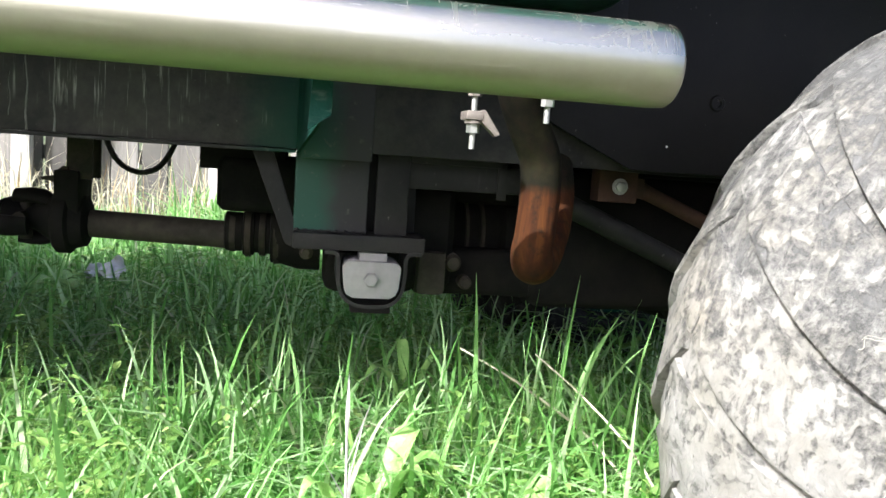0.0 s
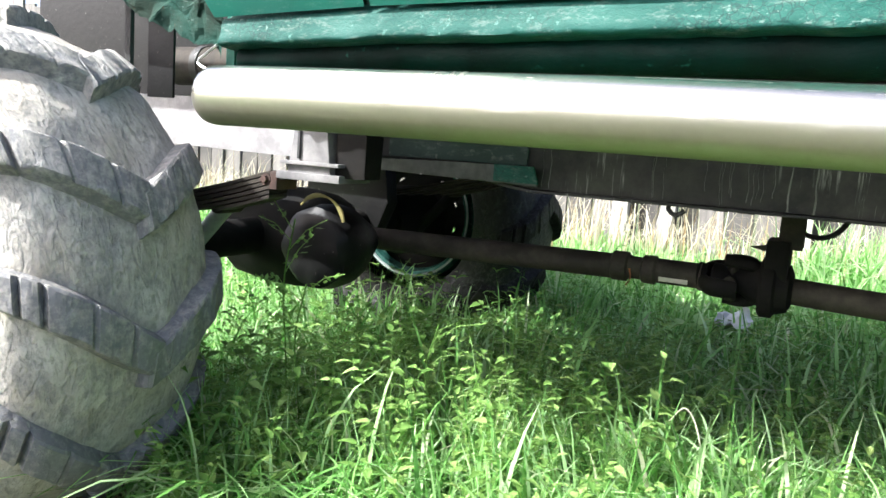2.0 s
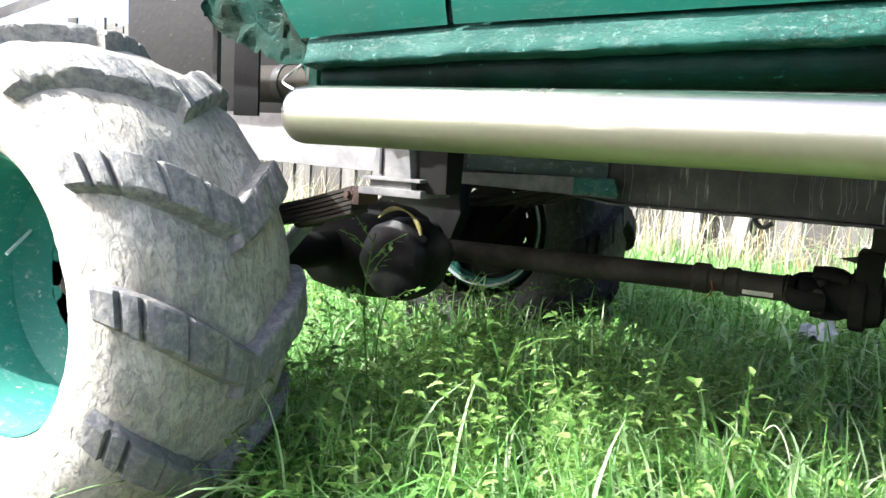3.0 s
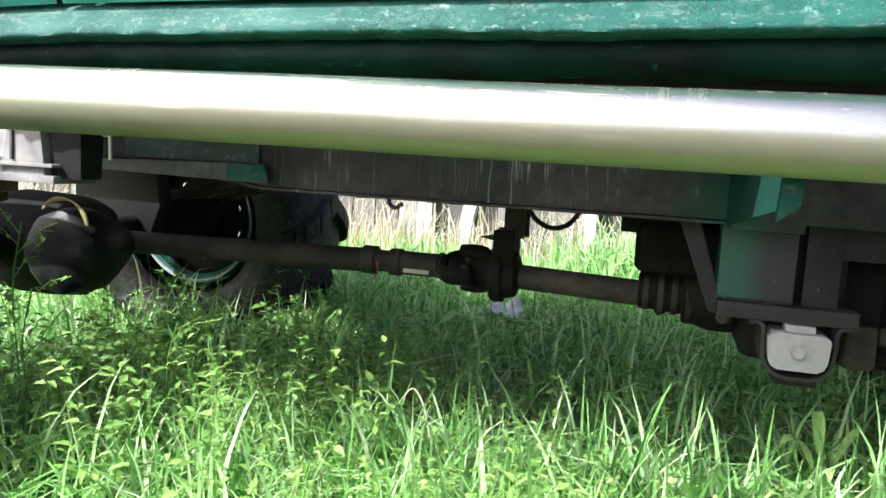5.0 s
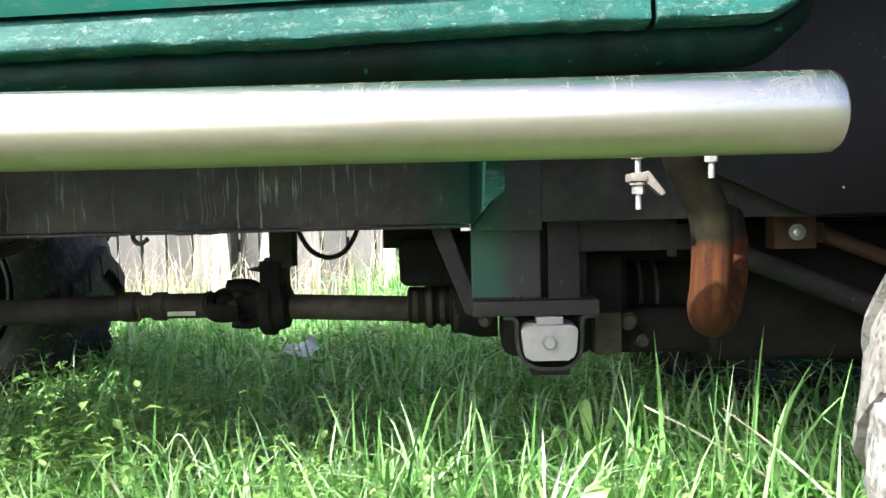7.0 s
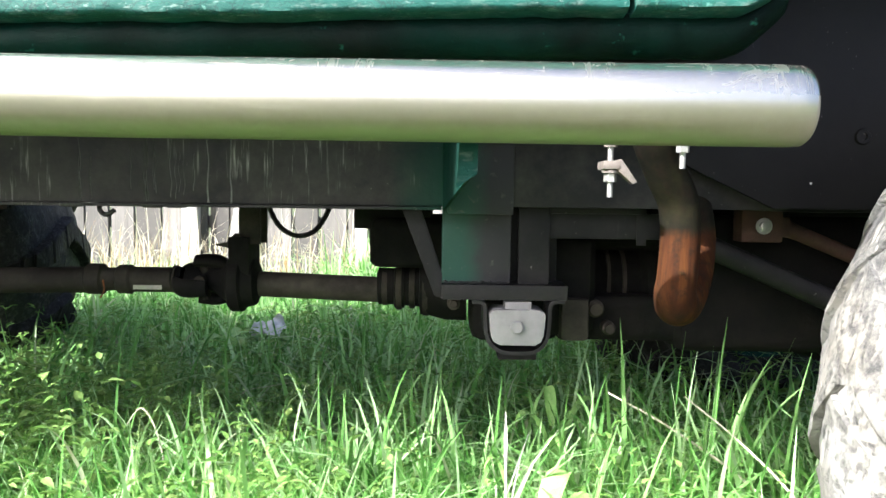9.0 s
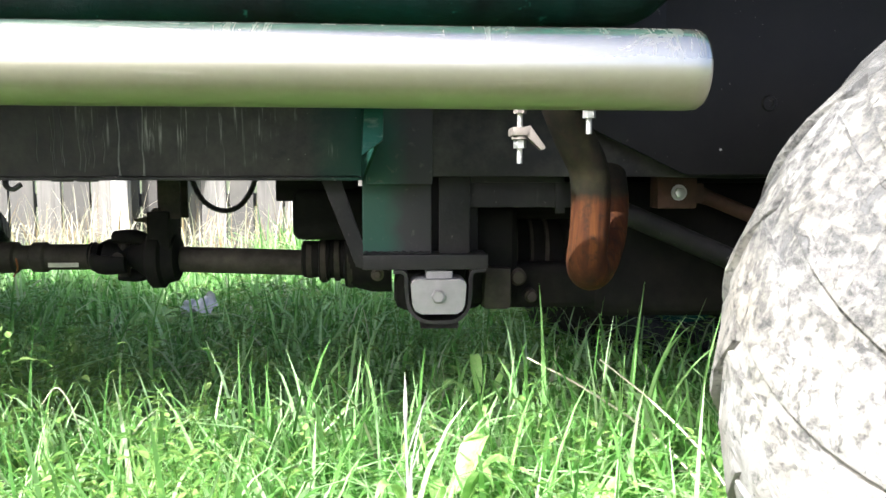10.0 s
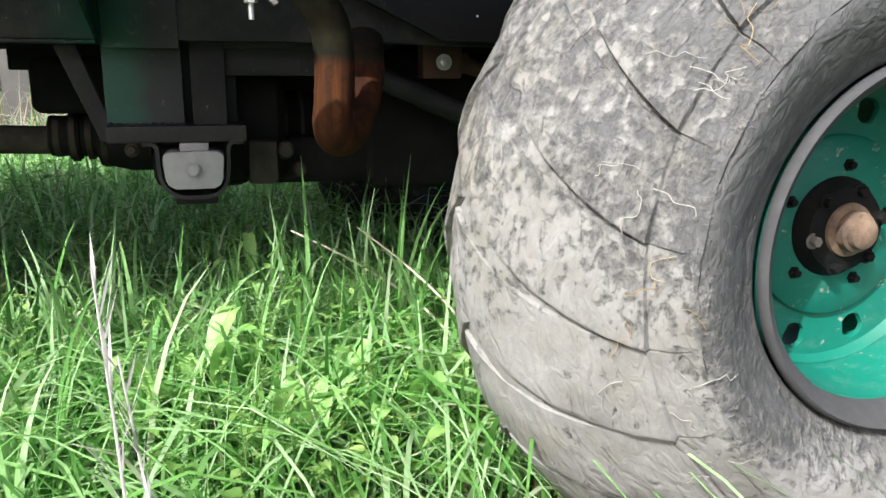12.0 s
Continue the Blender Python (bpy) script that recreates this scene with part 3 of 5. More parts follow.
    for name, y0, y1 in (("wing_panel", 0.72, 0.745), ("far_wing_panel", 2.02, 2.045)):
        arch = [(0.246, 1.145), (0.246, 0.98), (0.33, 1.02), (0.69, 1.08), (1.05, 1.02), (1.15, 0.80), (1.32, 0.80), (1.32, 1.145)]
        part(name, prism(arch, "y", y0, y1), PAINT_DOOR, truck)
    part("cab_crossmember", box(-1.52, -1.50, 1.16, 1.62, 0.63, 0.79, 0.004), BLACK_PLAIN, truck)
    # crumpled corner behind the rear door
    bm = bmesh.new()
    bmesh.ops.create_grid(bm, x_segments=26, y_segments=22, size=0.5)
    for v in bm.verts:
        u, w = v.co.x + 0.5, v.co.y + 0.5
        p = Vector((-1.68 + 0.27 * u, 0.79 - 0.02 * u, 0.985 - 0.185 * w * (0.45 + 0.55 * u)))
        p += noise.noise_vector(p * 24) * 0.016 + noise.noise_vector(p * 60) * 0.007
        v.co = p
    bmesh.ops.solidify(bm, geom=bm.faces[:], thickness=0.004)
    part("crumpled_corner", bm, CRUMPLE, truck, "crumpled body corner with rust, moss and flaking green paint", 25)
    part("torn_strip", pipe(smooth_path([(-1.42, 0.77, 0.815), (-1.46, 0.79, 0.805), (-1.49, 0.80, 0.79), (-1.455, 0.79, 0.775)]), 0.0025, 6), ZINC, truck)
    # wheel-arch flap at the rear wheel
    part("flap_stay", box(-1.715, -1.70, 0.84, 0.85, 0.73, 0.93, 0.002), BLACK, truck)
    part("mud_flap", box(-1.665, -1.60, 0.85, 0.856, 0.73, 0.90, 0.002), BLACK_PLAIN, truck, "black rubber flap in the rear wheel arch")
    fend = bmesh.new()
    rows = []
    for i in range(25):
        x = -2.40 + 0.70 * i / 24
        z = 0.985 - 0.16 * max(0, (-2.05 - x)) - 0.14 * max(0, x + 1.95) ** 1.3
        rows.append([fend.verts.new((x, y, z + dz)) for y, dz in ((0.74, -0.035), (0.745, -0.008), (0.76, 0.0), (0.78, 0.003), (0.80, 0.0))])
    for a, b in zip(rows, rows[1:]):
        for k in range(4):
            fend.faces.new((a[k], a[k + 1], b[k + 1], b[k]))
    bmesh.ops.solidify(fend, geom=fend.faces[:], thickness=0.006)
    part("rear_fender", fend, DUSTY, truck, "dusty pale metal fender over the rear tyre")
    part("bed_side", box(-2.40, -1.57, 0.745, 0.765, 1.16, 1.21, 0.003), PAINT_DOOR, truck, "green lower side of the load bed")
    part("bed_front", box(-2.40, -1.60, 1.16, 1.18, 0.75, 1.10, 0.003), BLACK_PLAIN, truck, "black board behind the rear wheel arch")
    # unseen board, added to block the sun from the far wheel and axle
    part("bed_floor", box(-2.45, -1.56, 1.40, 2.02, 0.985, 1.005, 0.003), BLACK_PLAIN, truck, "dark board added at load bed height to shade the rear axle")
    tank = part("air_tank", turned([(-1.86, 0.02), (-1.855, 0.035), (-1.84, 0.042), (-1.47, 0.042), (-1.455, 0.035), (-1.45, 0.02)], 28, (0, 1.10, 0.812), "x"), GREASE, truck, "dusty brown air tank on the chassis")
    for x in (-1.76, -1.56):
        part("tank_strap", turned([(x - 0.01, 0.0425), (x - 0.01, 0.0445), (x + 0.01, 0.0445), (x + 0.01, 0.0425)], 28, (0, 1.10, 0.812), "x"), BLACK, tank)
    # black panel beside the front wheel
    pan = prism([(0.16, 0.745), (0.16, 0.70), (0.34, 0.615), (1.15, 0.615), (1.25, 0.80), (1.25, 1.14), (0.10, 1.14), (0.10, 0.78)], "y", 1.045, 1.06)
    dark_area = part("splash_panel", pan, BLACK_PLAIN, truck, "large matt black inner wing panel")
    part("grommet", turned([(-0.002, 0.013), (-0.005, 0.011), (-0.005, 0.006), (0.0, 0.005)], 18, (0.471, 1.045, 0.728)), BLACK_PLAIN, dark_area)
    part("paint_chip", turned([(0, 0.002), (-0.001, 0.0017)], 8, (0.395, 1.045, 0.655)), WHITE, dark_area)
    part("wing_liner", box(0.10, 0.25, 0.76, 1.045, 0.96, 0.97, 0.002), BLACK_PLAIN, truck)


def build_chassis():
    for name, y0, y1 in (("frame_rail", RAIL_Y, RAIL_Y + 0.06), ("far_frame_rail", 1.63, 1.69)):
        prof = [(-2.45, 0.66), (-1.30, 0.648), (-1.22, 0.646), (-0.98, 0.612), (0.30, 0.612), (0.44, 0.609), (1.30, 0.63), (1.30, 0.735), (-1.2, 0.735), (-1.35, 0.738), (-2.45, 0.748)]
        rail = part(name, prism(prof, "y", y0, y1, 0.004), BLACK_RAIL, truck, "black chassis rail streaked with dust")
        part("lower_flange", prism([(-1.32, 0.632), (-1.22, 0.640), (-0.98, 0.606), (-0.178, 0.606), (-0.178, 0.611), (-0.98, 0.611), (-1.22, 0.646), (-1.32, 0.638)], "y", y0 - 0.006, y1 + 0.01, 0.001), BLACK_RAIL, rail)
    for x in (-2.2, -0.95, 0.85):
        part("crossmember", box(x - 0.04, x + 0.04, RAIL_Y + 0.06, 1.63, 0.66, 0.73, 0.004), BLACK, truck)
    part("rear_rail_face", prism([(-2.4, 0.65), (-1.53, 0.633), (-1.345, 0.634), (-1.345, 0.742), (-2.4, 0.75)], "y", RAIL_Y - 0.012, RAIL_Y - 0.001, 0.002), DUSTY_RAIL, truck, "dusty pale rear stretch of the chassis rail")
    part("rail_patch", box(-1.27, -0.985, RAIL_Y - 0.007, RAIL_Y - 0.001, 0.652, 0.73, 0.001), PAINT_DARK, truck, "dark green patch plate on the rail")
    part("rail_tab", prism([(-1.04, 0.622), (-1.04, 0.652), (-0.965, 0.652), (-0.955, 0.622)], "y", RAIL_Y - 0.026, RAIL_Y - 0.0205, 0.001), PAINT, truck, "small green tab on the rail")
    part("rail_step", prism([(-1.32, 0.624), (-1.32, 0.645), (-0.97, 0.653), (-0.96, 0.618)], "y", RAIL_Y - 0.02, RAIL_Y - 0.0075, 0.002), STEP_GREY, truck, "dusty lower edge plate of the rail")
    part("hook", pipe(smooth_path([(-0.735, 1.10, 0.612), (-0.735, 1.095, 0.60), (-0.722, 1.09, 0.592), (-0.708, 1.09, 0.60)]), 0.004, 8), BLACK, truck)
    for x in (-0.79, -0.655, -0.615):
        part("weld_stud", box(x - 0.012, x + 0.012, 1.10, 1.13, 0.604, 0.612, 0.002), BLACK, truck)
    rnd = random.Random(11)
    for x, top, w in [(-0.556, 0.728, 0.0042), (-0.519, 0.73, 0.0036)] + [(rnd.choice((-0.62, -0.78, -0.9, -0.66)) + rnd.uniform(-0.06, 0.06), rnd.uniform(0.67, 0.73), rnd.uniform(0.001, 0.0022)) for _ in range(16)]:
        low = rnd.uniform(0.613, 0.64) if w < 0.003 else 0.6135
        n = 14
        bm = bmesh.new()
        rows = []
        for i in range(n + 1):
            u = i / n
            c = x + 0.0012 * math.sin(u * 9 + x * 50) + 0.0015 * noise.noise(Vector((x * 90, u * 6, 0)))
            h = w * (0.25 + 0.35 * u + 0.25 * noise.noise(Vector((x * 70, u * 9, 5))))
            z = top + (low - top) * u
            rows.append([bm.verts.new((c + d * h, RAIL_Y - dy, z)) for d, dy in ((-1, -0.0005), (0, 0.0008), (1, -0.0005))])
        for p, q in zip(rows, rows[1:]):
            for k in range(2):
                bm.faces.new((p[k], p[k + 1], q[k + 1], q[k]))
        part("dried_run", bm, DUST_RUN, truck, "pale dried dirt run")
    part("brake_line", pipe(smooth_path([(-1.345, 1.06, 0.686), (-1.31, 1.06, 0.688), (-1.290, 1.06, 0.688), (-1.286, 1.06, 0.682), (-1.285, 1.06, 0.642)], 5), 0.0032, 8), WHITE, truck, "thin pale bent brake line")


def build_step_bar():
    x0, x1, r = -1.302, 0.196, 0.0415
    prof = [(x0, 0.001), (x0 + 0.0005, r * 0.55), (x0 + 0.003, r * 0.84), (x0 + 0.009, r * 0.95), (x0 + 0.02, r)]
    n = 60
    prof += [(x0 + 0.02 + (x1 - x0 - 0.04) * i / n, r) for i in range(1, n + 1)]
    prof += [(x1 - 0.006, r * 0.975), (x1 - 0.002, r * 0.90), (x1, r * 0.78), (x1 + 0.0008, 0.001)]
    bm = turned(prof, 64, (0, 0.63, 0.727), "x")
    rough_up(bm, 0.0012, 3.0, 2.0)
    for v in bm.verts:
        v.co.z -= 0.005 * max(0.0, (v.co.x + 0.9) / 1.1)
    bar = part("step_bar", bm, STEEL, truck, "thick polished steel side step bar, dusty and scratched, grass reflection tinted in below", 60)
    # one welded arm from the bar back to the rail
    bm = bmesh.new()
    quad = [(-0.138, 0.690, 0.652), (-0.138, 0.672, 0.716), (-0.172, RAIL_Y - 0.003, 0.716), (-0.172, RAIL_Y - 0.003, 0.606)]
    near = [bm.verts.new(q) for q in quad]
    far = [bm.verts.new((q[0] - 0.004, q[1], q[2])) for q in quad]
    bm.faces.new(near)
    bm.faces.new(far[::-1])
    for i in range(4):
        j = (i + 1) % 4
        bm.faces.new((near[i], near[j], far[j], far[i]))
    part("bar_bracket", bm, BRACKET_GREEN, bar, "green welded bracket arm of the step bar")
    part("bracket_lip", prism([(-0.153, 0.716), (-0.134, 0.716), (-0.135, 0.652), (-0.158, 0.636)], "y", 0.676, 0.6895, 0.001), PAINT, bar, "bright green folded lip")
    part("far_bracket", box(-1.16, -1.155, 0.67, RAIL_Y - 0.008, 0.70, 0.73, 0.001), PAINT_DARK, bar)


def build_mount():
    """Gearbox crossmember outrigger with its rubber-padded yoke."""
    a = Mat("sprayed_bracket")
    x = a.axis("X")
    blur = a.math("ADD", x, a.grey(a.noise(14, 4), 0, 1, -0.03, 0.03))
    c = a.mix(a.grey(blur, 0.414, 0.446), (0.004, 0.050, 0.033), (0.016, 0.016, 0.018))
    c = a.mix(a.grey(a.noise(60, 4), 0.62, 0.7, 0, 0.4), c, (0.12, 0.11, 0.09))
    a.set(c, 0.6).bump(a.noise(50, 4), 0.2, 0.003)
    mount = part("crossmember_bracket", box(-0.176, 0.031, 1.10, 1.18, 0.459, 0.484, 0.003), BLACK_BRACKET, truck, "black welded crossmember bracket, oversprayed green")
    part("bracket_plate", box(-0.175, -0.062, 1.126, 1.134, 0.484, 0.68, 0.002), a.m, mount, "steel plate half green, half black")
    part("plate_top", box(-0.168, -0.062, RAIL_Y - 0.008, 1.134, 0.600, 0.728, 0.002), a.m, mount, "black upper end of the plate, lapped over the rail")
    part("plate_edge", box(-0.177, -0.170, 1.128, 1.19, 0.484, 0.66, 0.001), a.m, mount)
    part("upright_bar", box(-0.049, 0.003, 1.128, 1.14, 0.484, 0.66, 0.002), BLACK_BRACKET, mount)
    part("bracket_web", box(-0.17, 0.02, 1.165, 1.175, 0.484, 0.66, 0.002), BLACK_PLAIN, mount)
    part("brace", prism([(-0.246, 0.612), (-0.214, 0.612), (-0.176, 0.50), (-0.176, 0.458), (-0.188, 0.462)], "y", 1.128, 1.136, 0.001), BLACK_BRACKET, mount)
    weld = [(-0.175 + 0.112 * i / 24, 1.124, 0.4855 + 0.0015 * math.sin(i * 2.3)) for i in range(25)]
    part("weld_bead", pipe(weld, [0.0025 + 0.0008 * math.sin(i * 1.9) for i in range(25)], 6), BLACK_BRACKET, mount)
    # yoke: a strap bent into a U, with pad and bolt
    bend = [(-0.126, 0.456), (-0.112, 0.456), (-0.105, 0.448), (-0.104, 0.42), (-0.098, 0.392), (-0.078, 0.375), (-0.05, 0.372), (-0.022, 0.375), (-0.004, 0.392), (0.001, 0.42), (0.002, 0.448), (0.008, 0.457), (0.026, 0.458)]
    strap = [(p.x, p.z) for p in smooth_path([(x, 0, z) for x, z in bend], 4)]
    bm = bmesh.new()
    rows = []
    for i, (px, pz) in enumerate(strap):
        q, p = strap[min(i + 1, len(strap) - 1)], strap[max(i - 1, 0)]
        d = Vector((q[0] - p[0], q[1] - p[1])).normalized()
        nx, nz = -d.y * 0.003, d.x * 0.003
        rows.append([bm.verts.new((px + s * nx, y, pz + s * nz)) for s, y in ((-1, 1.095), (1, 1.095), (1, 1.165), (-1, 1.165))])
    for p, q in zip(rows, rows[1:]):
        for k in range(4):
            bm.faces.new((p[k], p[(k + 1) % 4], q[(k + 1) % 4], q[k]))
    bm.faces.new(rows[0][::-1])
    bm.faces.new(rows[-1])
    yoke = part("yoke_strap", bm, BLACK_BRACKET, mount, "dark U-shaped steel strap")
    pad = part("rubber_pad", prism([(-0.098, 0.436), (-0.094, 0.442), (-0.086, 0.445), (-0.018, 0.445), (-0.009, 0.442), (-0.005, 0.436), (-0.008, 0.402), (-0.012, 0.392), (-0.022, 0.386), (-0.080, 0.386), (-0.091, 0.392), (-0.095, 0.402)], "y", 1.088, 1.16, 0.005), PAD, mount, "pale grey trapezoid rubber pad with a bolt")
    part("pad_bolt", joined(turned([(0, 0.0115), (-0.007, 0.0115), (-0.009, 0.009)], 6, (-0.053, 1.0875, 0.417))), PAD, pad)
    part("pad_cap", box(-0.072, -0.028, 1.10, 1.15, 0.444, 0.457, 0.003), PAD, mount)
    part("pad_foot", box(-0.082, -0.018, 1.10, 1.16, 0.360, 0.374, 0.005), GREASE_BLACK, mount)
    # crossmember bars behind
    part("cross_bar", box(0.004, 0.155, 1.132, 1.16, 0.602, 0.645, 0.002), BLACK_BRACKET, truck, "black flat crossmember bar")
    part("lower_cross_bar", box(0.002, 0.20, 1.142, 1.20, 0.560, 0.603, 0.003), BLACK_BRACKET, truck)
    part("bracket_clip", box(0.150, 0.166, 1.138, 1.141, 0.55, 0.61, 0.001), BLACK_BRACKET, truck)


def build_gearbox():
    case = part("transfer_case", rough_up(box(-0.315, -0.13, 1.29, 1.55, 0.492, 0.59, 0.025, 3), 0.005, 24), GREASE_BLACK, truck, "greasy black transfer case")
    part("case_shoulder", box(-0.345, -0.20, 1.30, 1.50, 0.566, 0.64, 0.004), GREASE_BLACK, case)
    part("case_cover", rough_up(turned([(-0.305, 0.03), (-0.302, 0.036), (-0.272, 0.036), (-0.270, 0.043), (-0.252, 0.043), (-0.250, 0.038), (-0.222, 0.040), (-0.220, 0.056), (-0.20, 0.058), (-0.17, 0.066), (-0.13, 0.066)], 28, (0, 1.37, 0.45), "x"), 0.0015, 30), GREASE_BLACK, case)
    for x, r in ((-0.290, 0.037), (-0.262, 0.046), (-0.236, 0.043), (-0.210, 0.057)):
        part("flange_ring", turned([(x - 0.006, r * 0.8), (x - 0.005, r), (x + 0.005, r), (x + 0.006, r * 0.8)], 28, (0, 1.37, 0.449), "x"), GREASE, case)
    part("lower_case", rough_up(box(-0.125, 0.04, 1.24, 1.50, 0.365, 0.44, 0.035, 4), 0.004, 22, 3), GREASE_BLACK, case)
    for x, z in ((-0.155, 0.435), (0.02, 0.425), (0.045, 0.395)):
        part("case_bolt", bolt((x, 1.235, z), 0.008, 0.01), SHAFT, case)
    part("case_ear", rough_up(box(0.035, 0.085, 1.20, 1.25, 0.375, 0.45, 0.008, 2), 0.004, 40), SHAFT, case)
    for x, z, r in ((0.10, 0.43, 0.016), (0.125, 0.395, 0.012)):
        part("drain_boss", turned([(1.26, r), (1.222, r), (1.218, r * 0.7), (1.212, r * 0.7)], 14, (x, 0, z)), SHAFT, case)
    gb = part("gearbox", turned([(-0.12, 0.075), (-0.10, 0.085), (0.08, 0.09), (0.10, 0.062), (0.20, 0.058), (0.21, 0.075), (0.23, 0.078), (0.25, 0.06), (0.55, 0.10), (0.60, 0.17), (0.95, 0.18)], 32, (0, 1.36, 0.47), "x"), GREASE_BLACK, truck, "dark greasy gearbox housing")
    for x in (0.105, 0.135, 0.165):
        part("housing_rib", turned([(x, 0.058), (x + 0.001, 0.066), (x + 0.007, 0.066), (x + 0.008, 0.058)], 28, (0, 1.36, 0.47), "x"), SHAFT, gb)
    part("gear_cover", rough_up(box(0.03, 0.30, 1.25, 1.52, 0.365, 0.45, 0.025, 3), 0.004, 18), GREASE_BLACK, gb)
    part("gear_sump", rough_up(box(-0.05, 0.10, 1.22, 1.50, 0.38, 0.56, 0.03, 3), 0.004, 18), GREASE_BLACK, gb)
    part("gearbox_top", rough_up(box(-0.06, 0.30, 1.30, 1.52, 0.53, 0.68, 0.02, 3), 0.004, 16), GREASE_BLACK, gb)
    part("oil_pan", rough_up(box(0.25, 0.95, 1.24, 1.56, 0.35, 0.60, 0.03, 3), 0.012, 9), GREASE_BLACK, truck, "black engine oil pan")
    part("engine_block", box(0.35, 1.1, 1.20, 1.60, 0.60, 1.0, 0.02), GREASE_BLACK, truck)


def build_driveshaft():
    y = 1.392
    shaft = part("driveshaft", pipe([(-0.25, y - 0.02, 0.4405), (-0.56, y, 0.449)], 0.0255, 24), SHAFT, truck, "dusty dark two-piece driveshaft")
    bearing = part("center_bearing", joined(turned([(-0.604, 0.03), (-0.603, 0.055), (-0.598, 0.06), (-0.578, 0.06), (-0.573, 0.052), (-0.552, 0.046), (-0.545, 0.03)], 32, (0, y, 0.452), "x"), box(-0.598, -0.556, y - 0.045, y + 0.045, 0.46, 0.545, 0.005)), GREASE_BLACK, shaft)
    part("hanger", box(-0.579, -0.536, y - 0.035, y - 0.027, 0.53, 0.665, 0.002), GREASE, bearing)
    part("hanger_back", box(-0.579, -0.536, y + 0.02, y + 0.028, 0.53, 0.665, 0.002), GREASE, bearing)
    part("hanger_tab", prism([(-0.628, 0.529), (-0.60, 0.535), (-0.585, 0.552), (-0.575, 0.552), (-0.575, 0.525), (-0.60, 0.523)], "y", y - 0.04, y - 0.034, 0.001), GREASE, bearing)
    # universal joint: two forked yokes and a cross
    def fork(sign, turn):
        bm = bmesh.new()
        made = []
        for s in (-1, 1):
            p = smooth_path([(sign * 0.055, 0, s * 0.016), (sign * 0.040, 0, s * 0.036), (sign * 0.018, 0, s * 0.042), (-sign * 0.014, 0, s * 0.041)], 5)
            made.append(pipe(p, [0.016 + 0.004 * math.sin(i / len(p) * 3) for i in range(len(p))], 12, True, 0.62))
        made.append(turned([(sign * 0.043, 0.004), (sign * 0.045, 0.024), (sign * 0.062, 0.028), (sign * 0.066, 0.024)], 20, (0, 0, 0), "x"))
        bm.free()
        bm = joined(*made)
        bmesh.ops.rotate(bm, verts=bm.verts, matrix=Matrix.Rotation(radians(turn), 3, "X"))
        bmesh.ops.translate(bm, verts=bm.verts, vec=(-0.656, y, 0.456))
        return bm

    joint = part("universal_joint", fork(1, 20), GREASE_BLACK, shaft, "greasy black universal joint")
    part("slip_fork", fork(-1, 110), GREASE_BLACK, joint)
    cross = joined(pipe([(-0.656, y, 0.415), (-0.656, y, 0.497)], 0.011, 12), pipe([(-0.656, y - 0.04, 0.456), (-0.656, y + 0.04, 0.456)], 0.011, 12))
    part("spider", cross, GREASE, joint)
    part("joint_core", rough_up(turned([(-0.695, 0.02), (-0.69, 0.030), (-0.676, 0.030), (-0.656, 0.016), (-0.636, 0.026), (-0.615, 0.040), (-0.60, 0.045), (-0.595, 0.03)], 24, (0, y, 0.455), "x"), 0.002, 40), GREASE_BLACK, joint)
    sleeve = turned([(-0.895, 0.026), (-0.89, 0.031), (-0.862, 0.031), (-0.858, 0.025), (-0.85, 0.0235), (-0.832, 0.0235), (-0.828, 0.029), (-0.805, 0.030), (-0.80, 0.0255), (-0.72, 0.0255), (-0.712, 0.03)], 28, (0, y, 0.4545), "x")
    part("slip_sleeve", sleeve, SHAFT, shaft)
    part("paper_tag", box(-0.792, -0.735, y - 0.0262, y - 0.0256, 0.437, 0.446, 0), LABEL, shaft, "faded paper label")
    part("tie_wire", pipe(smooth_path([(-0.852, y - 0.026, 0.455), (-0.848, y - 0.03, 0.435), (-0.856, y - 0.03, 0.42)], 4), 0.0015, 6), RUST, shaft)
    part("rear_shaft", pipe([(-0.89, y, 0.4525), (-1.22, y, 0.446), (-1.55, y, 0.440)], 0.0265, 24), SHAFT, shaft)


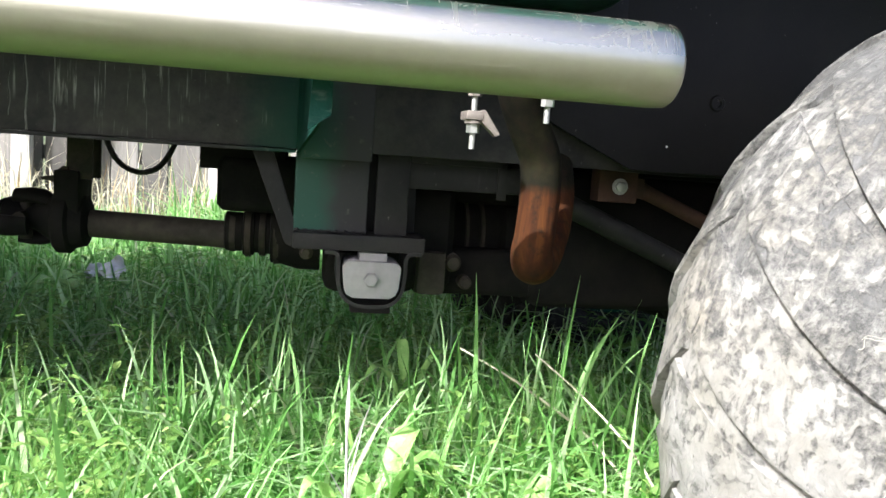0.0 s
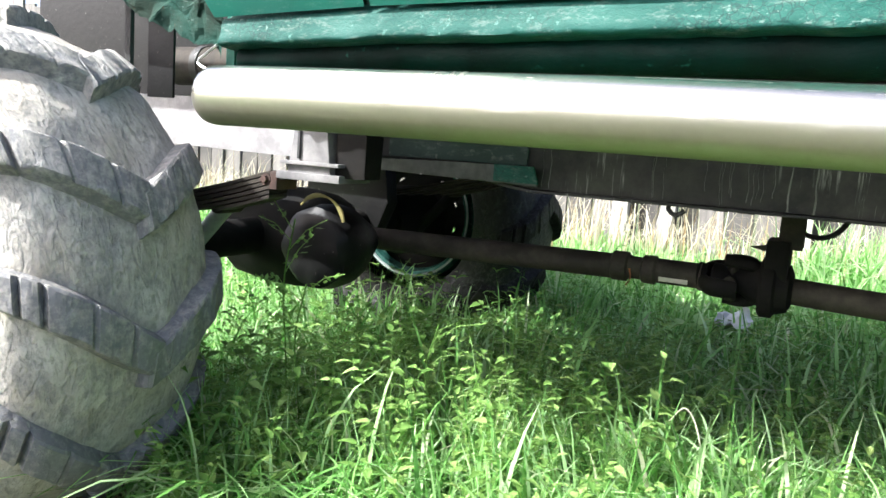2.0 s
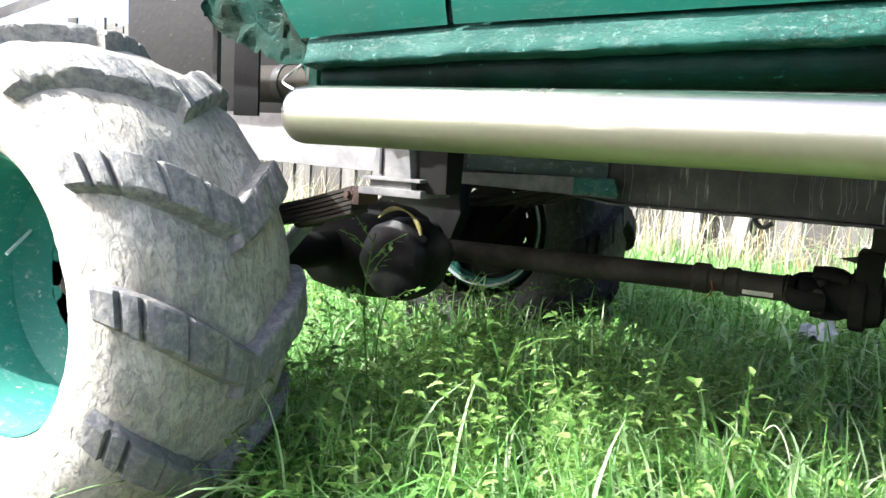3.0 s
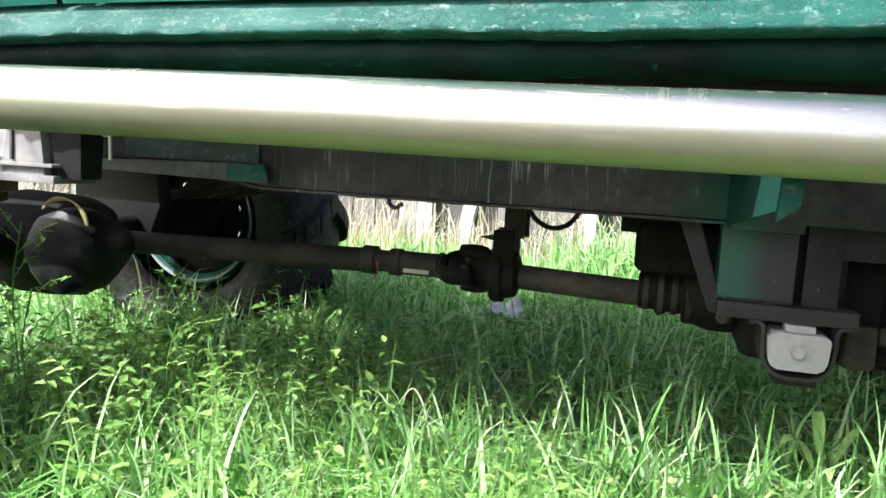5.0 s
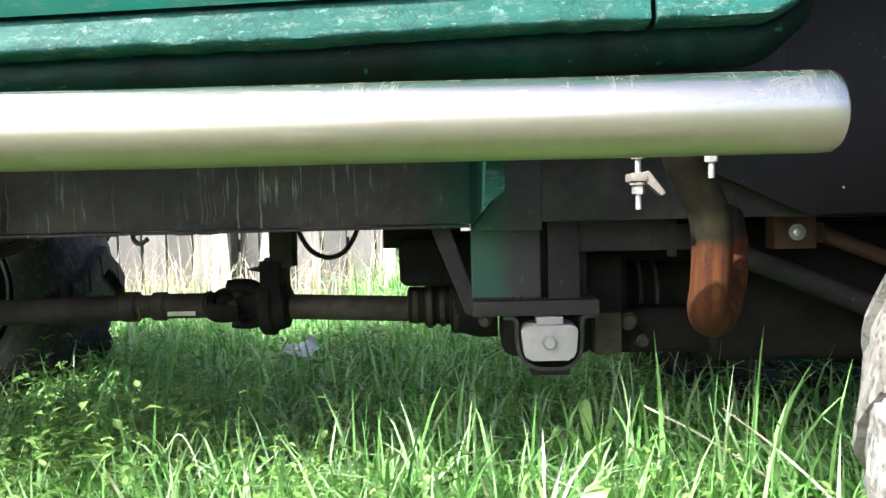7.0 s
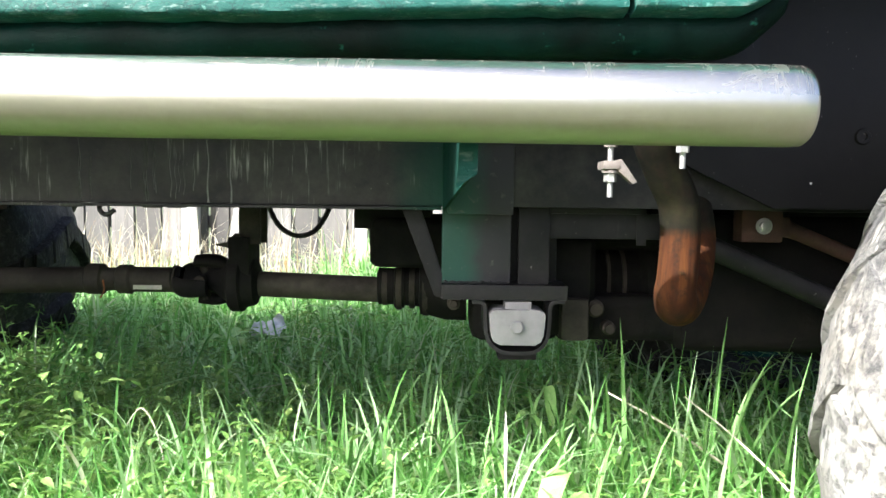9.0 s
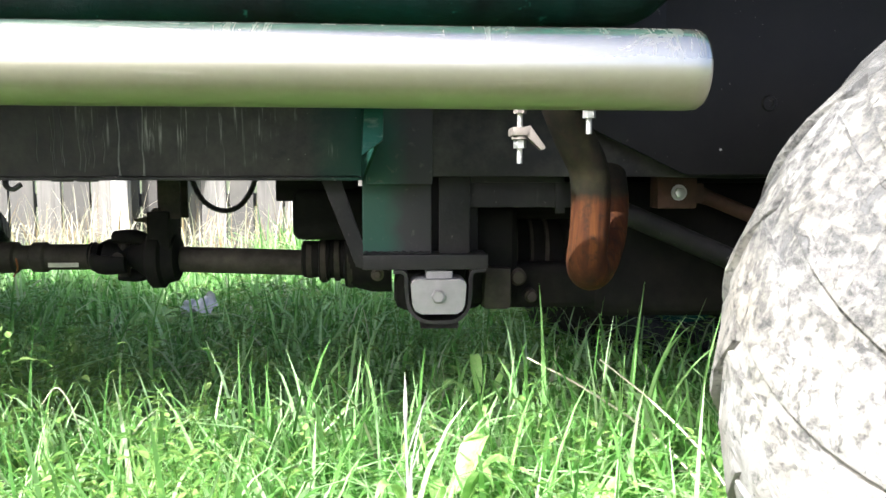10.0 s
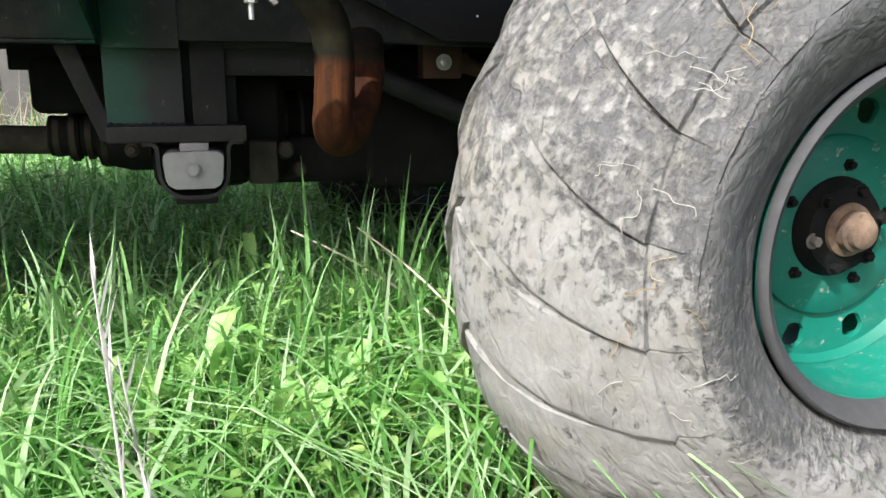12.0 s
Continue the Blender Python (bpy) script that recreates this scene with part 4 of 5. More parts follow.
def build_axles():
    axle = part("rear_axle", pipe([(-1.76, 0.72, 0.425), (-1.76, 2.1, 0.425)], [0.044, 0.044], 24), GREASE_BLACK, truck, "dark greasy rear axle with round differential housing")
    diff = rough_up(turned([(-1.93, 0.03), (-1.90, 0.09), (-1.86, 0.115), (-1.78, 0.125), (-1.68, 0.125), (-1.62, 0.118), (-1.585, 0.10), (-1.57, 0.08), (-1.565, 0.05), (-1.55, 0.035)], 36, (0, 1.392, 0.42), "x"), 0.008, 30)
    part("differential", diff, GREASE_BLACK, axle, "black greasy differential housing")
    part("companion_flange", turned([(-1.565, 0.03), (-1.56, 0.052), (-1.548, 0.052), (-1.543, 0.03)], 28, (0, 1.392, 0.43), "x"), GREASE_BLACK, axle)
    part("drum_near", turned([(0.66, 0.08), (0.69, 0.108), (0.80, 0.112), (0.83, 0.10), (0.90, 0.06)], 36, (-1.76, 0, 0.425), "y"), GREASE_BLACK, axle, "dark brake drum")
    part("drum_far", turned([(2.12, 0.08), (2.09, 0.108), (1.98, 0.112), (1.95, 0.10), (1.90, 0.06)], 36, (-1.76, 0, 0.425), "y"), GREASE_BLACK, axle)
    arc = [(-1.478 + 0.064 * math.cos(a), 1.155, 0.487 + 0.066 * math.sin(a)) for a in (radians(12 + 130 * i / 12) for i in range(13))]
    part("diff_guard", rough_up(turned([(1.141, 0.0), (1.142, 0.04), (1.147, 0.07), (1.16, 0.088), (1.20, 0.094), (1.25, 0.09), (1.34, 0.05)], 32, (-1.49, 0, 0.437)), 0.006, 34), BLACK_PLAIN, axle)
    part("yellow_mark", pipe(arc, [0.0022 + 0.001 * math.sin(i * 0.9) for i in range(13)], 8, True, 1.8), YELLOW, axle, "dull yellow painted edge")
    part("axle_bracket", rough_up(prism([(-1.95, 0.40), (-1.95, 0.60), (-1.80, 0.66), (-1.68, 0.66), (-1.66, 0.50), (-1.70, 0.40)], "y", 1.74, 1.80, 0.01), 0.006, 20), BLACK_PLAIN, axle)
    faxle = part("front_axle", pipe([(0.69, 0.72, 0.40), (0.69, 2.1, 0.40)], 0.044, 24), GREASE_BLACK, truck, "dark front axle tube")
    part("front_differential", turned([(0.53, 0.05), (0.58, 0.10), (0.66, 0.125), (0.75, 0.12), (0.83, 0.05)], 32, (0, 1.55, 0.40), "x"), GREASE_BLACK, faxle)
    # leaf spring, its hanger box and shock absorber, near side and far side
    for y, names in ((0.885, True), (1.895, False)):
        spring = part("leaf_spring", box(-1.376, -1.345, y - 0.022, y + 0.026, 0.600, 0.608, 0.002), GREASE, truck, "rusty dusty leaf spring pack")
        for k in range(6):
            ln = 0.42 - 0.06 * k
            pts = [(-1.375 - ln * u, y, 0.608 - 0.0085 * k - 0.105 * (u * ln / 0.42) ** 0.9) for u in (0, 0.25, 0.5, 0.75, 1.0)]
            bm = bmesh.new()
            rows = [[bm.verts.new((px, py + dy, pz + dz)) for dy, dz in ((-0.025, 0), (0.025, 0), (0.025, 0.0062), (-0.025, 0.0062))] for px, py, pz in pts]
            for a, b in zip(rows, rows[1:]):
                for j in range(4):
                    bm.faces.new((a[j], a[(j + 1) % 4], b[(j + 1) % 4], b[j]))
            bm.faces.new(rows[0])
            bm.faces.new(rows[-1])
            part("leaf", bm, SHAFT if k % 2 else GREASE, spring)
        part("spring_clip", box(-1.372, -1.356, y - 0.029, y + 0.029, 0.582, 0.614, 0.002), RUST_DARK, spring)
        hang = part("spring_hanger", rough_up(prism([(-1.325, 0.612), (-1.312, 0.690), (-1.245, 0.692), (-1.235, 0.612)], "y", y - 0.042, y + 0.05, 0.006), 0.002, 30), DUSTY, truck, "dusty grey welded spring hanger box")
        # the hanger's shadowed right part, built as a separate near-black block
        part("hanger_block", rough_up(box(-1.236, -1.175, y - 0.03, y + 0.02, 0.612, 0.688, 0.006, 2), 0.004, 40), GREASE_BLACK, hang)
        part("hanger_plate", box(-1.345, -1.215, y - 0.046, y + 0.05, 0.604, 0.617, 0.003), DUSTY, hang)
        part("hanger_lip", box(-1.335, -1.215, y - 0.05, y + 0.04, 0.630, 0.636, 0.002), DUSTY, hang)
        part("side_web", box(-1.302, -1.297, y - 0.046, y - 0.04, 0.640, 0.688, 0.001), RUBBER, hang)
        part("hanger_pin", bolt((-1.365, y - 0.046, 0.60), 0.007, 0.008), RUST_DARK, hang)
        shock = part("shock_absorber", pipe([(-1.72, y + 0.055, 0.355), (-1.661, y + 0.065, 0.418), (-1.555, y + 0.067, 0.53)], 0.017, 18), PALE_EDGE if names else GREASE_BLACK, truck, "pale dusty shock absorber tube")
        part("shock_eye", turned([(y + 0.03, 0.022), (y + 0.085, 0.022)], 18, (-1.545, 0, 0.54)), GREASE, shock)
    part("spring_u_bolt", box(-1.80, -1.72, 0.85, 0.92, 0.37, 0.53, 0.01), GREASE, truck)


def build_exhaust():
    path = smooth_path([(0.066, 0.78, 0.765), (0.082, 0.80, 0.715), (0.108, 0.825, 0.665), (0.133, 0.845, 0.622), (0.138, 0.85, 0.575), (0.136, 0.85, 0.53), (0.135, 0.855, 0.505), (0.143, 0.872, 0.487), (0.158, 0.905, 0.489), (0.174, 0.935, 0.504), (0.190, 0.965, 0.535), (0.202, 1.00, 0.575), (0.208, 1.035, 0.612)], 6)
    n = len(path)
    up = part("exhaust_pipe", pipe(path, [0.0262 + 0.0055 * max(0.0, min(1.0, (i / n - 0.45) / 0.2)) for i in range(n)], 24), EXHAUST, truck, "sooty exhaust pipe with a bend rusted orange by heat")
    for x, y, zt, zb in ((0.034, 0.80, 0.690, 0.629), (0.112, 0.762, 0.705, 0.664)):
        u = part("clamp_stud", pipe([(x, y, zt + 0.02), (x, y, zb)], 0.0036, 10), ZINC, up)
        part("clamp_nut", turned([(zb + 0.019, 0.008), (zb + 0.029, 0.008)], 6, (x, y, 0), "z"), ZINC, u)
        part("clamp_washer", turned([(zb + 0.030, 0.0105), (zb + 0.033, 0.0105)], 18, (x, y, 0), "z"), CLAMP, u)
        part("clamp_ear", box(x - 0.011, x + 0.010, y - 0.012, y + 0.03, zb + 0.034, zb + 0.045, 0.004), CLAMP, u)
        part("upper_nut", turned([(zb + 0.062, 0.008), (zb + 0.071, 0.009)], 6, (x, y, 0), "z"), CLAMP, u)
    part("clamp_saddle", prism([(0.030, 0.672), (0.046, 0.676), (0.066, 0.648), (0.060, 0.645)], "y", 0.790, 0.806, 0.002), CLAMP, up)


def build_links():
    arm = part("radius_arm", pipe([(0.20, 1.175, 0.588), (0.27, 1.178, 0.553), (0.50, 1.18, 0.455), (0.68, 1.18, 0.39)], [0.021, 0.0195, 0.0195, 0.0195], 20), BLACK_BRACKET, truck, "dark tubular radius arm")
    part("arm_bush", turned([(1.15, 0.032), (1.21, 0.032)], 24, (0.205, 0, 0.59)), GREASE_BLACK, arm)
    blk = part("rusty_block", box(0.338, 0.409, 1.172, 1.215, 0.556, 0.619, 0.004), RUST_DARK, truck, "rust-brown steel lug with a bright bolt")
    part("block_bolt", bolt((0.376, 1.172, 0.584), 0.0095, 0.008), ZINC, blk)
    part("block_flange", box(0.40, 0.425, 1.18, 1.21, 0.565, 0.60, 0.004), RUST_DARK, blk)
    part("steering_link", pipe([(0.415, 1.195, 0.583), (0.445, 1.197, 0.572), (0.80, 1.21, 0.43)], [0.016, 0.0135, 0.0135], 16), RUST_DARK, truck, "rust-brown steering link rod")
    loop = [(-0.67, 2.1, 0.64), (-0.662, 2.1, 0.60), (-0.635, 2.1, 0.55), (-0.60, 2.1, 0.526), (-0.565, 2.1, 0.521), (-0.53, 2.1, 0.535), (-0.505, 2.1, 0.565), (-0.488, 2.1, 0.60), (-0.48, 2.1, 0.64)]
    pts = [p * 1.0 for p in smooth_path([(x * 0.82 - 0.052, 1.69, z * 0.85 + 0.089) for x, y, z in loop], 6)]
    part("hanging_cable", pipe(pts, [0.0055 + 0.0012 * (i % 2) for i in range(len(pts))], 8), RUBBER, truck, "black corrugated cable hanging in a loop")


def wheel(name, prof, crown, count, lug_w, lug_h, sweep, cuts, tyre_mat, lug_mat, lip_r, hub_z, label, front):
    """Rim, tyre and lugs round the y axis; the outer face looks to -y. prof: (across, radius) from bead to bead."""
    w = new(name)
    w.empty_display_size = 0.1
    ROOT[w.name] = Vector((0, 0, 0))
    w.parent = truck
    w["label"] = label
    dense = [(p.x, p.y) for p in smooth_path([(a, b, 0) for a, b in prof], 5)]
    bm = turned(dense, 110, (0, 0, 0), "y")
    for v in bm.verts:
        r = math.hypot(v.co.x, v.co.z)
        if r > lip_r + 0.02:
            d = noise.noise(v.co * 16) * 0.0035 + noise.noise(v.co * 45) * 0.0035
            v.co.x += v.co.x / r * d
            v.co.z += v.co.z / r * d
        v.co.z = max(v.co.z, -hub_z - 0.01)
    for f in [f for f in bm.faces if len(f.verts) > 8]:
        bm.faces.remove(f)
    part("tyre", bm, tyre_mat, w, "", 60)
    # lugs: bent bars from the middle of the tread down to the shoulder
    half = [p for p in dense if p[0] <= crown][::-1]
    lengths = [0.0]
    for p, q in zip(half, half[1:]):
        lengths.append(lengths[-1] + math.hypot(q[0] - p[0], q[1] - p[1]))

    def on(s):
        for i in range(len(half) - 1):
            if lengths[i + 1] >= s or i == len(half) - 2:
                u = (s - lengths[i]) / max(1e-9, lengths[i + 1] - lengths[i])
                a, b = half[i], half[i + 1]
                t = Vector((b[0] - a[0], b[1] - a[1])).normalized()
                return a[0] + (b[0] - a[0]) * u, a[1] + (b[1] - a[1]) * u, Vector((t.y, -t.x))

    reach = lengths[-1] * (0.60 if front else 0.60)

    def shape(hw, h, base):
        if front:
            return ((-hw * 1.42, base), (-hw * 1.28, h * 0.30), (-hw * 0.55, h * 0.34), (hw * 0.88, h), (hw, h * 0.85), (hw * 1.02, base))
        return ((-hw * 1.4, base), (-hw * 1.04, h * 0.88), (-hw * 0.88, h), (hw * 0.88, h), (hw * 1.04, h * 0.88), (hw * 1.3, base))

    def lug(mirror):
        bm = bmesh.new()
        rows = []
        n = 13 if front else 44
        steps = [i / n for i in range(n + 1)] + ([1.01, 1.10, 1.20] if front else [])
        for i, u in enumerate(steps):
            s = -0.012 + (reach + 0.012) * u
            y, r, nrm = on(max(0.0, s))
            if s < 0:
                y = y - s
            th = sweep * (1.38 * min(u, 1.0) - 0.38 * min(u, 1.0) ** 2 + 0.2 * max(0.0, u - 1) if front else 1.25 * u**1.2 - 0.25 * u**3)
            h = lug_h * (1.0 + (0.25 * u if front else -0.25 * u**3)) * ((0.82 if u < 0.7 else 0.5) if any(abs(u - c) < 0.012 for c in cuts) else 1.0)
            if i == 0:
                h *= 0.8
            if u > 1:
                h = 0.0035
            hw = lug_w * (0.5 + 0.10 * math.sin(u * 3) - (0.10 * u if not front else -0.06 * u)) / max(r, 0.2)
            base = -0.006
            ring = []
            for dt, hh in shape(hw, h, base):
                jit = (0.003 if front else 0.0035) * noise.noise(Vector((u * 11, dt * 40, mirror)))
                rr = r + abs(nrm.y) * (hh + jit)
                yy = y + (-abs(nrm.x)) * (hh + jit)
                a = th + dt
                ring.append(bm.verts.new((rr * math.cos(a), (crown * 2 - yy) if mirror else yy, rr * math.sin(a))))
            rows.append(ring)
        for a, b in zip(rows, rows[1:]):
            for k in range(5):
                bm.faces.new((a[k], a[k + 1], b[k + 1], b[k]))
        bm.faces.new(rows[0])
        bm.faces.new(rows[-1])
        bmesh.ops.recalc_face_normals(bm, faces=bm.faces)
        me = bpy.data.meshes.new("lug")
        bm.to_mesh(me)
        bm.free()
        me.materials.append(lug_mat)
        me.shade_smooth()
        me.set_sharp_from_angle(angle=radians(35))
        return me

    for mirror in (0, 1):
        me = lug(mirror)
        for k in range(count):
            ob = new("lug", me)
            ob.parent = w
            ob.rotation_euler = (0, -(2 * math.pi * (k + (0.36 if front else -0.06) * mirror) / count) - (-0.30 if front else 0.36), 0)
    rnd = random.Random(5)
    for k in range(26 if front else 0):
        # pale dry roots and grass caught at the ends and edges of the lugs
        a = 0.10 + 2 * math.pi / count * (7 + k % 6) + rnd.uniform(-0.07, 0.05)
        s0 = reach * rnd.choice((0.99, 1.02, 0.93, 0.75, 1.15))
        pts, turn = [], rnd.uniform(-1.6, 1.6)
        step = rnd.uniform(0.004, 0.009)
        for i in range(7):
            y, r, nrm = on(s0 + i * step * math.cos(turn))
            a += step / r * math.sin(turn) * (1 + 0.9 * math.sin(i * 2.1 + k))
            turn += rnd.uniform(-0.5, 0.5)
            out = Vector((math.cos(a) * abs(nrm.y), -abs(nrm.x), math.sin(a) * abs(nrm.y)))
            pts.append(Vector((r * math.cos(a), y, r * math.sin(a))) + out * ((lug_h if s0 < reach else 0.003) + 0.001))
        w0 = rnd.uniform(0.00025, 0.0006)
        part("grass_root", pipe(smooth_path(pts, 2), w0, 4), DRY_ROOT if k % 3 else STRAW_RED, w)
    # dished rim with a ring of round holes
    yl = prof[0][0] - (0.012 if front else 0.0)
    inner = 0.32 if front else 0.255
    rim = turned([(yl - 0.002, lip_r + 0.004), (yl - 0.005, lip_r + 0.002), (yl - 0.004, lip_r - 0.002), (yl + 0.02, lip_r - 0.012), (yl + 0.035, lip_r - 0.022), (yl + 0.14 if front else yl + 0.20, lip_r - 0.026), (yl + 0.15 if front else yl + 0.21, lip_r - 0.030), (yl + inner - 0.04, 0.186), (yl + inner - 0.01, 0.194), (yl + inner, 0.214), (yl + inner - 0.007, 0.214), (yl + inner - 0.035, 0.196), (yl + 0.22, lip_r - 0.022), (yl + 0.02, lip_r - 0.006)], 96, (0, 0, 0), "y", True)
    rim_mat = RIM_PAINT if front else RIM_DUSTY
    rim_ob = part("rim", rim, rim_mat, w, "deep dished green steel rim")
    if front:
        part("rim_flange", turned([(yl + 0.002, lip_r + 0.005), (yl - 0.007, lip_r + 0.004), (yl - 0.010, lip_r), (yl - 0.003, lip_r - 0.009), (yl + 0.012, lip_r - 0.0175), (yl + 0.03, lip_r - 0.019), (yl + 0.012, lip_r - 0.008)], 96, (0, 0, 0), "y", True), GREY_RIM, rim_ob, "grey rubbed rim flange", 60)
    else:
        e = yl + inner
        part("rim_edge", turned([(e - 0.004, 0.212), (e + 0.002, 0.211), (e + 0.003, 0.206), (e - 0.004, 0.203)], 96, (0, 0, 0), "y", True), PALE_EDGE, rim_ob, "bare pale rim edge", 60)
    # disc between hub and barrel, with the holes left out
    yd = yl + (0.138 if front else 0.190)
    bm = bmesh.new()
    holes, hr, hc = 10, 0.0165, 0.144 if front else 0.126
    seg = holes * 10
    first = 6 if front else 0
    def ring_at(r, y):
        return [bm.verts.new((r * math.cos(2 * math.pi * (k + first) / seg), y, r * math.sin(2 * math.pi * (k + first) / seg))) for k in range(seg)]
    lift = 0.008 if front else -0.006
    inner = [ring_at(0.055, yd - lift), ring_at(lip_r * 0.545, yd - lift), ring_at(lip_r * 0.555, yd - lift * 0.7), ring_at(lip_r * 0.557, yd), ring_at(hc - 0.024, yd)]
    outer = [ring_at(hc + 0.024, yd)] + ([ring_at(lip_r * 0.83, yd), ring_at(lip_r * 0.845, yd - 0.004), ring_at(lip_r - 0.0265, yd - 0.012)] if front else [ring_at(lip_r * 0.70, yd - 0.004), ring_at(lip_r * 0.82, yd - 0.025), ring_at(lip_r - 0.0265, yd - 0.034)])
    for rings in (inner, outer):
        for a, b in zip(rings, rings[1:]):
            for k in range(seg):
                bm.faces.new((a[k], a[(k + 1) % seg], b[(k + 1) % seg], b[k]))
    a_in, a_out = inner[-1], outer[0]
    for h in range(holes):
        i0 = h * 10
        mid = 2 * math.pi * (i0 + 5 + first) / seg
        cx, cz = hc * math.cos(mid), hc * math.sin(mid)
        edge = [a_in[(i0 + k) % seg] for k in range(11)] + [a_out[(i0 + 10 - k) % seg] for k in range(11)]
        hole = []
        for v in edge:
            d = Vector((v.co.x - cx, v.co.z - cz)).normalized()
            hole.append((bm.verts.new((cx + d.x * hr, yd, cz + d.y * hr)), bm.verts.new((cx + d.x * hr * 0.92, yd + 0.006, cz + d.y * hr * 0.92))))
        m = len(edge)
        for k in range(m):
            j = (k + 1) % m
            bm.faces.new((edge[k], edge[j], hole[j][0], hole[k][0]))
            bm.faces.new((hole[k][0], hole[j][0], hole[j][1], hole[k][1]))
    bmesh.ops.remove_doubles(bm, verts=bm.verts, dist=1e-6)
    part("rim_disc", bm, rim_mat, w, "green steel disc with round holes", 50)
    hub_mat = BROWN_HUB if front else GREASE
    part("hub_flange", turned([(yd + 0.004, 0.064), (yd - 0.010, 0.062), (yd - 0.018, 0.054), (yd - 0.026, 0.052), (yd - 0.03, 0.042)], 40), GREASE_BLACK, w, "black greasy hub flange")
    hub = part("hub", turned([(yd - 0.026, 0.034), (yd - 0.034, 0.032), (yd - 0.037, 0.025), (yd - 0.048, 0.024), (yd - 0.050, 0.020), (yd - 0.057, 0.018), (yd - 0.060, 0.010)], 36), hub_mat, w, "brown rusted locking hub" if front else "greasy hub end")
    for k in range(6):
        a = 2 * math.pi * k / 6 + 0.25
        part("hub_bolt", bolt((0.048 * math.cos(a), yd - 0.027, 0.048 * math.sin(a)), 0.0065, 0.009), CLAMP if k == 3 else GREASE_BLACK, w)
    for k in range(5):
        a = 2 * math.pi * k / 5 + 0.18
        c = (0.076 * math.cos(a), yd, 0.076 * math.sin(a))
        part("wheel_nut", joined(turned([(yd + 0.006, 0.009), (yd - 0.010, 0.008)], 6, (c[0], 0, c[2])), turned([(yd - 0.010, 0.005), (yd - 0.017, 0.0045)], 10, (c[0], 0, c[2]))), GREASE_BLACK, w)
    v0 = Vector((-0.10, yd - 0.002, 0.125)) if front else Vector((-0.174, yd - 0.018, 0.083))
    part("valve_stem", pipe([v0, v0 + (Vector((-0.028, -0.045, -0.03)) if front else Vector((0.016, -0.06, -0.042)))], 0.0035, 8), WHITE, w)
    return w


def build_wheels():
    base = truck.location
    front_prof = [(-0.172, 0.206), (-0.180, 0.211), (-0.188, 0.224), (-0.201, 0.243), (-0.214, 0.266), (-0.220, 0.290), (-0.210, 0.316), (-0.176, 0.351), (-0.140, 0.393), (-0.092, 0.435), (-0.046, 0.458), (0.0, 0.466), (0.045, 0.458), (0.09, 0.435), (0.135, 0.385), (0.165, 0.345), (0.184, 0.305), (0.19, 0.265), (0.182, 0.225), (0.150, 0.215), (0.150, 0.206)]
    half = [(-0.142, 0.246), (-0.170, 0.259), (-0.195, 0.297), (-0.196, 0.341), (-0.178, 0.382), (-0.142, 0.414), (-0.095, 0.431), (-0.045, 0.438)]
    rear_prof = half + [(0.0, 0.440)] + [(-a, b) for a, b in half[::-1]]
    f = wheel("front_wheel", front_prof, 0.0, 20, 0.078, 0.0095, 0.40, (), TYRE_FRONT, LUG_FRONT, 0.202, 0.40, "big front wheel with mud-caked tractor-tread tyre on a green rim", True)
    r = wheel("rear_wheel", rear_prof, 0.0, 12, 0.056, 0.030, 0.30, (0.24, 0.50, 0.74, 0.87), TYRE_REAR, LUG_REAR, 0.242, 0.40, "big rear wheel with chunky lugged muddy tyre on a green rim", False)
    f.location = Vector((0.709, 0.64, 0.389)) - base
    r.location = Vector((-1.837, 0.62, 0.40)) - base
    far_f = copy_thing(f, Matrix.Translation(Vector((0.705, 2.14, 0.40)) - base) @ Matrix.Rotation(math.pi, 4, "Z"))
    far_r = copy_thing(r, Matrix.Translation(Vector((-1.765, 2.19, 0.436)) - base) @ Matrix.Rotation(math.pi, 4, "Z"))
    # far tyres, lugs, discs and hubs take darker colours to stand for shade
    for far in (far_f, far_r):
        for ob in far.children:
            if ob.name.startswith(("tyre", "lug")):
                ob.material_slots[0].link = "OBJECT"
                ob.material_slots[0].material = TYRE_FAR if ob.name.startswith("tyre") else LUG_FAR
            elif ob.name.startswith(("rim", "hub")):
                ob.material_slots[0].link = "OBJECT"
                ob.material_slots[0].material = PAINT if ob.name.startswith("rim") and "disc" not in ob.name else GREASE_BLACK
        far["label"] = "big far-side wheel on a green rim, tyre and disc coloured dark for shade"


build_body()
build_chassis()
build_step_bar()
build_mount()
build_gearbox()
build_driveshaft()
build_axles()
build_exhaust()
build_links()
build_wheels()

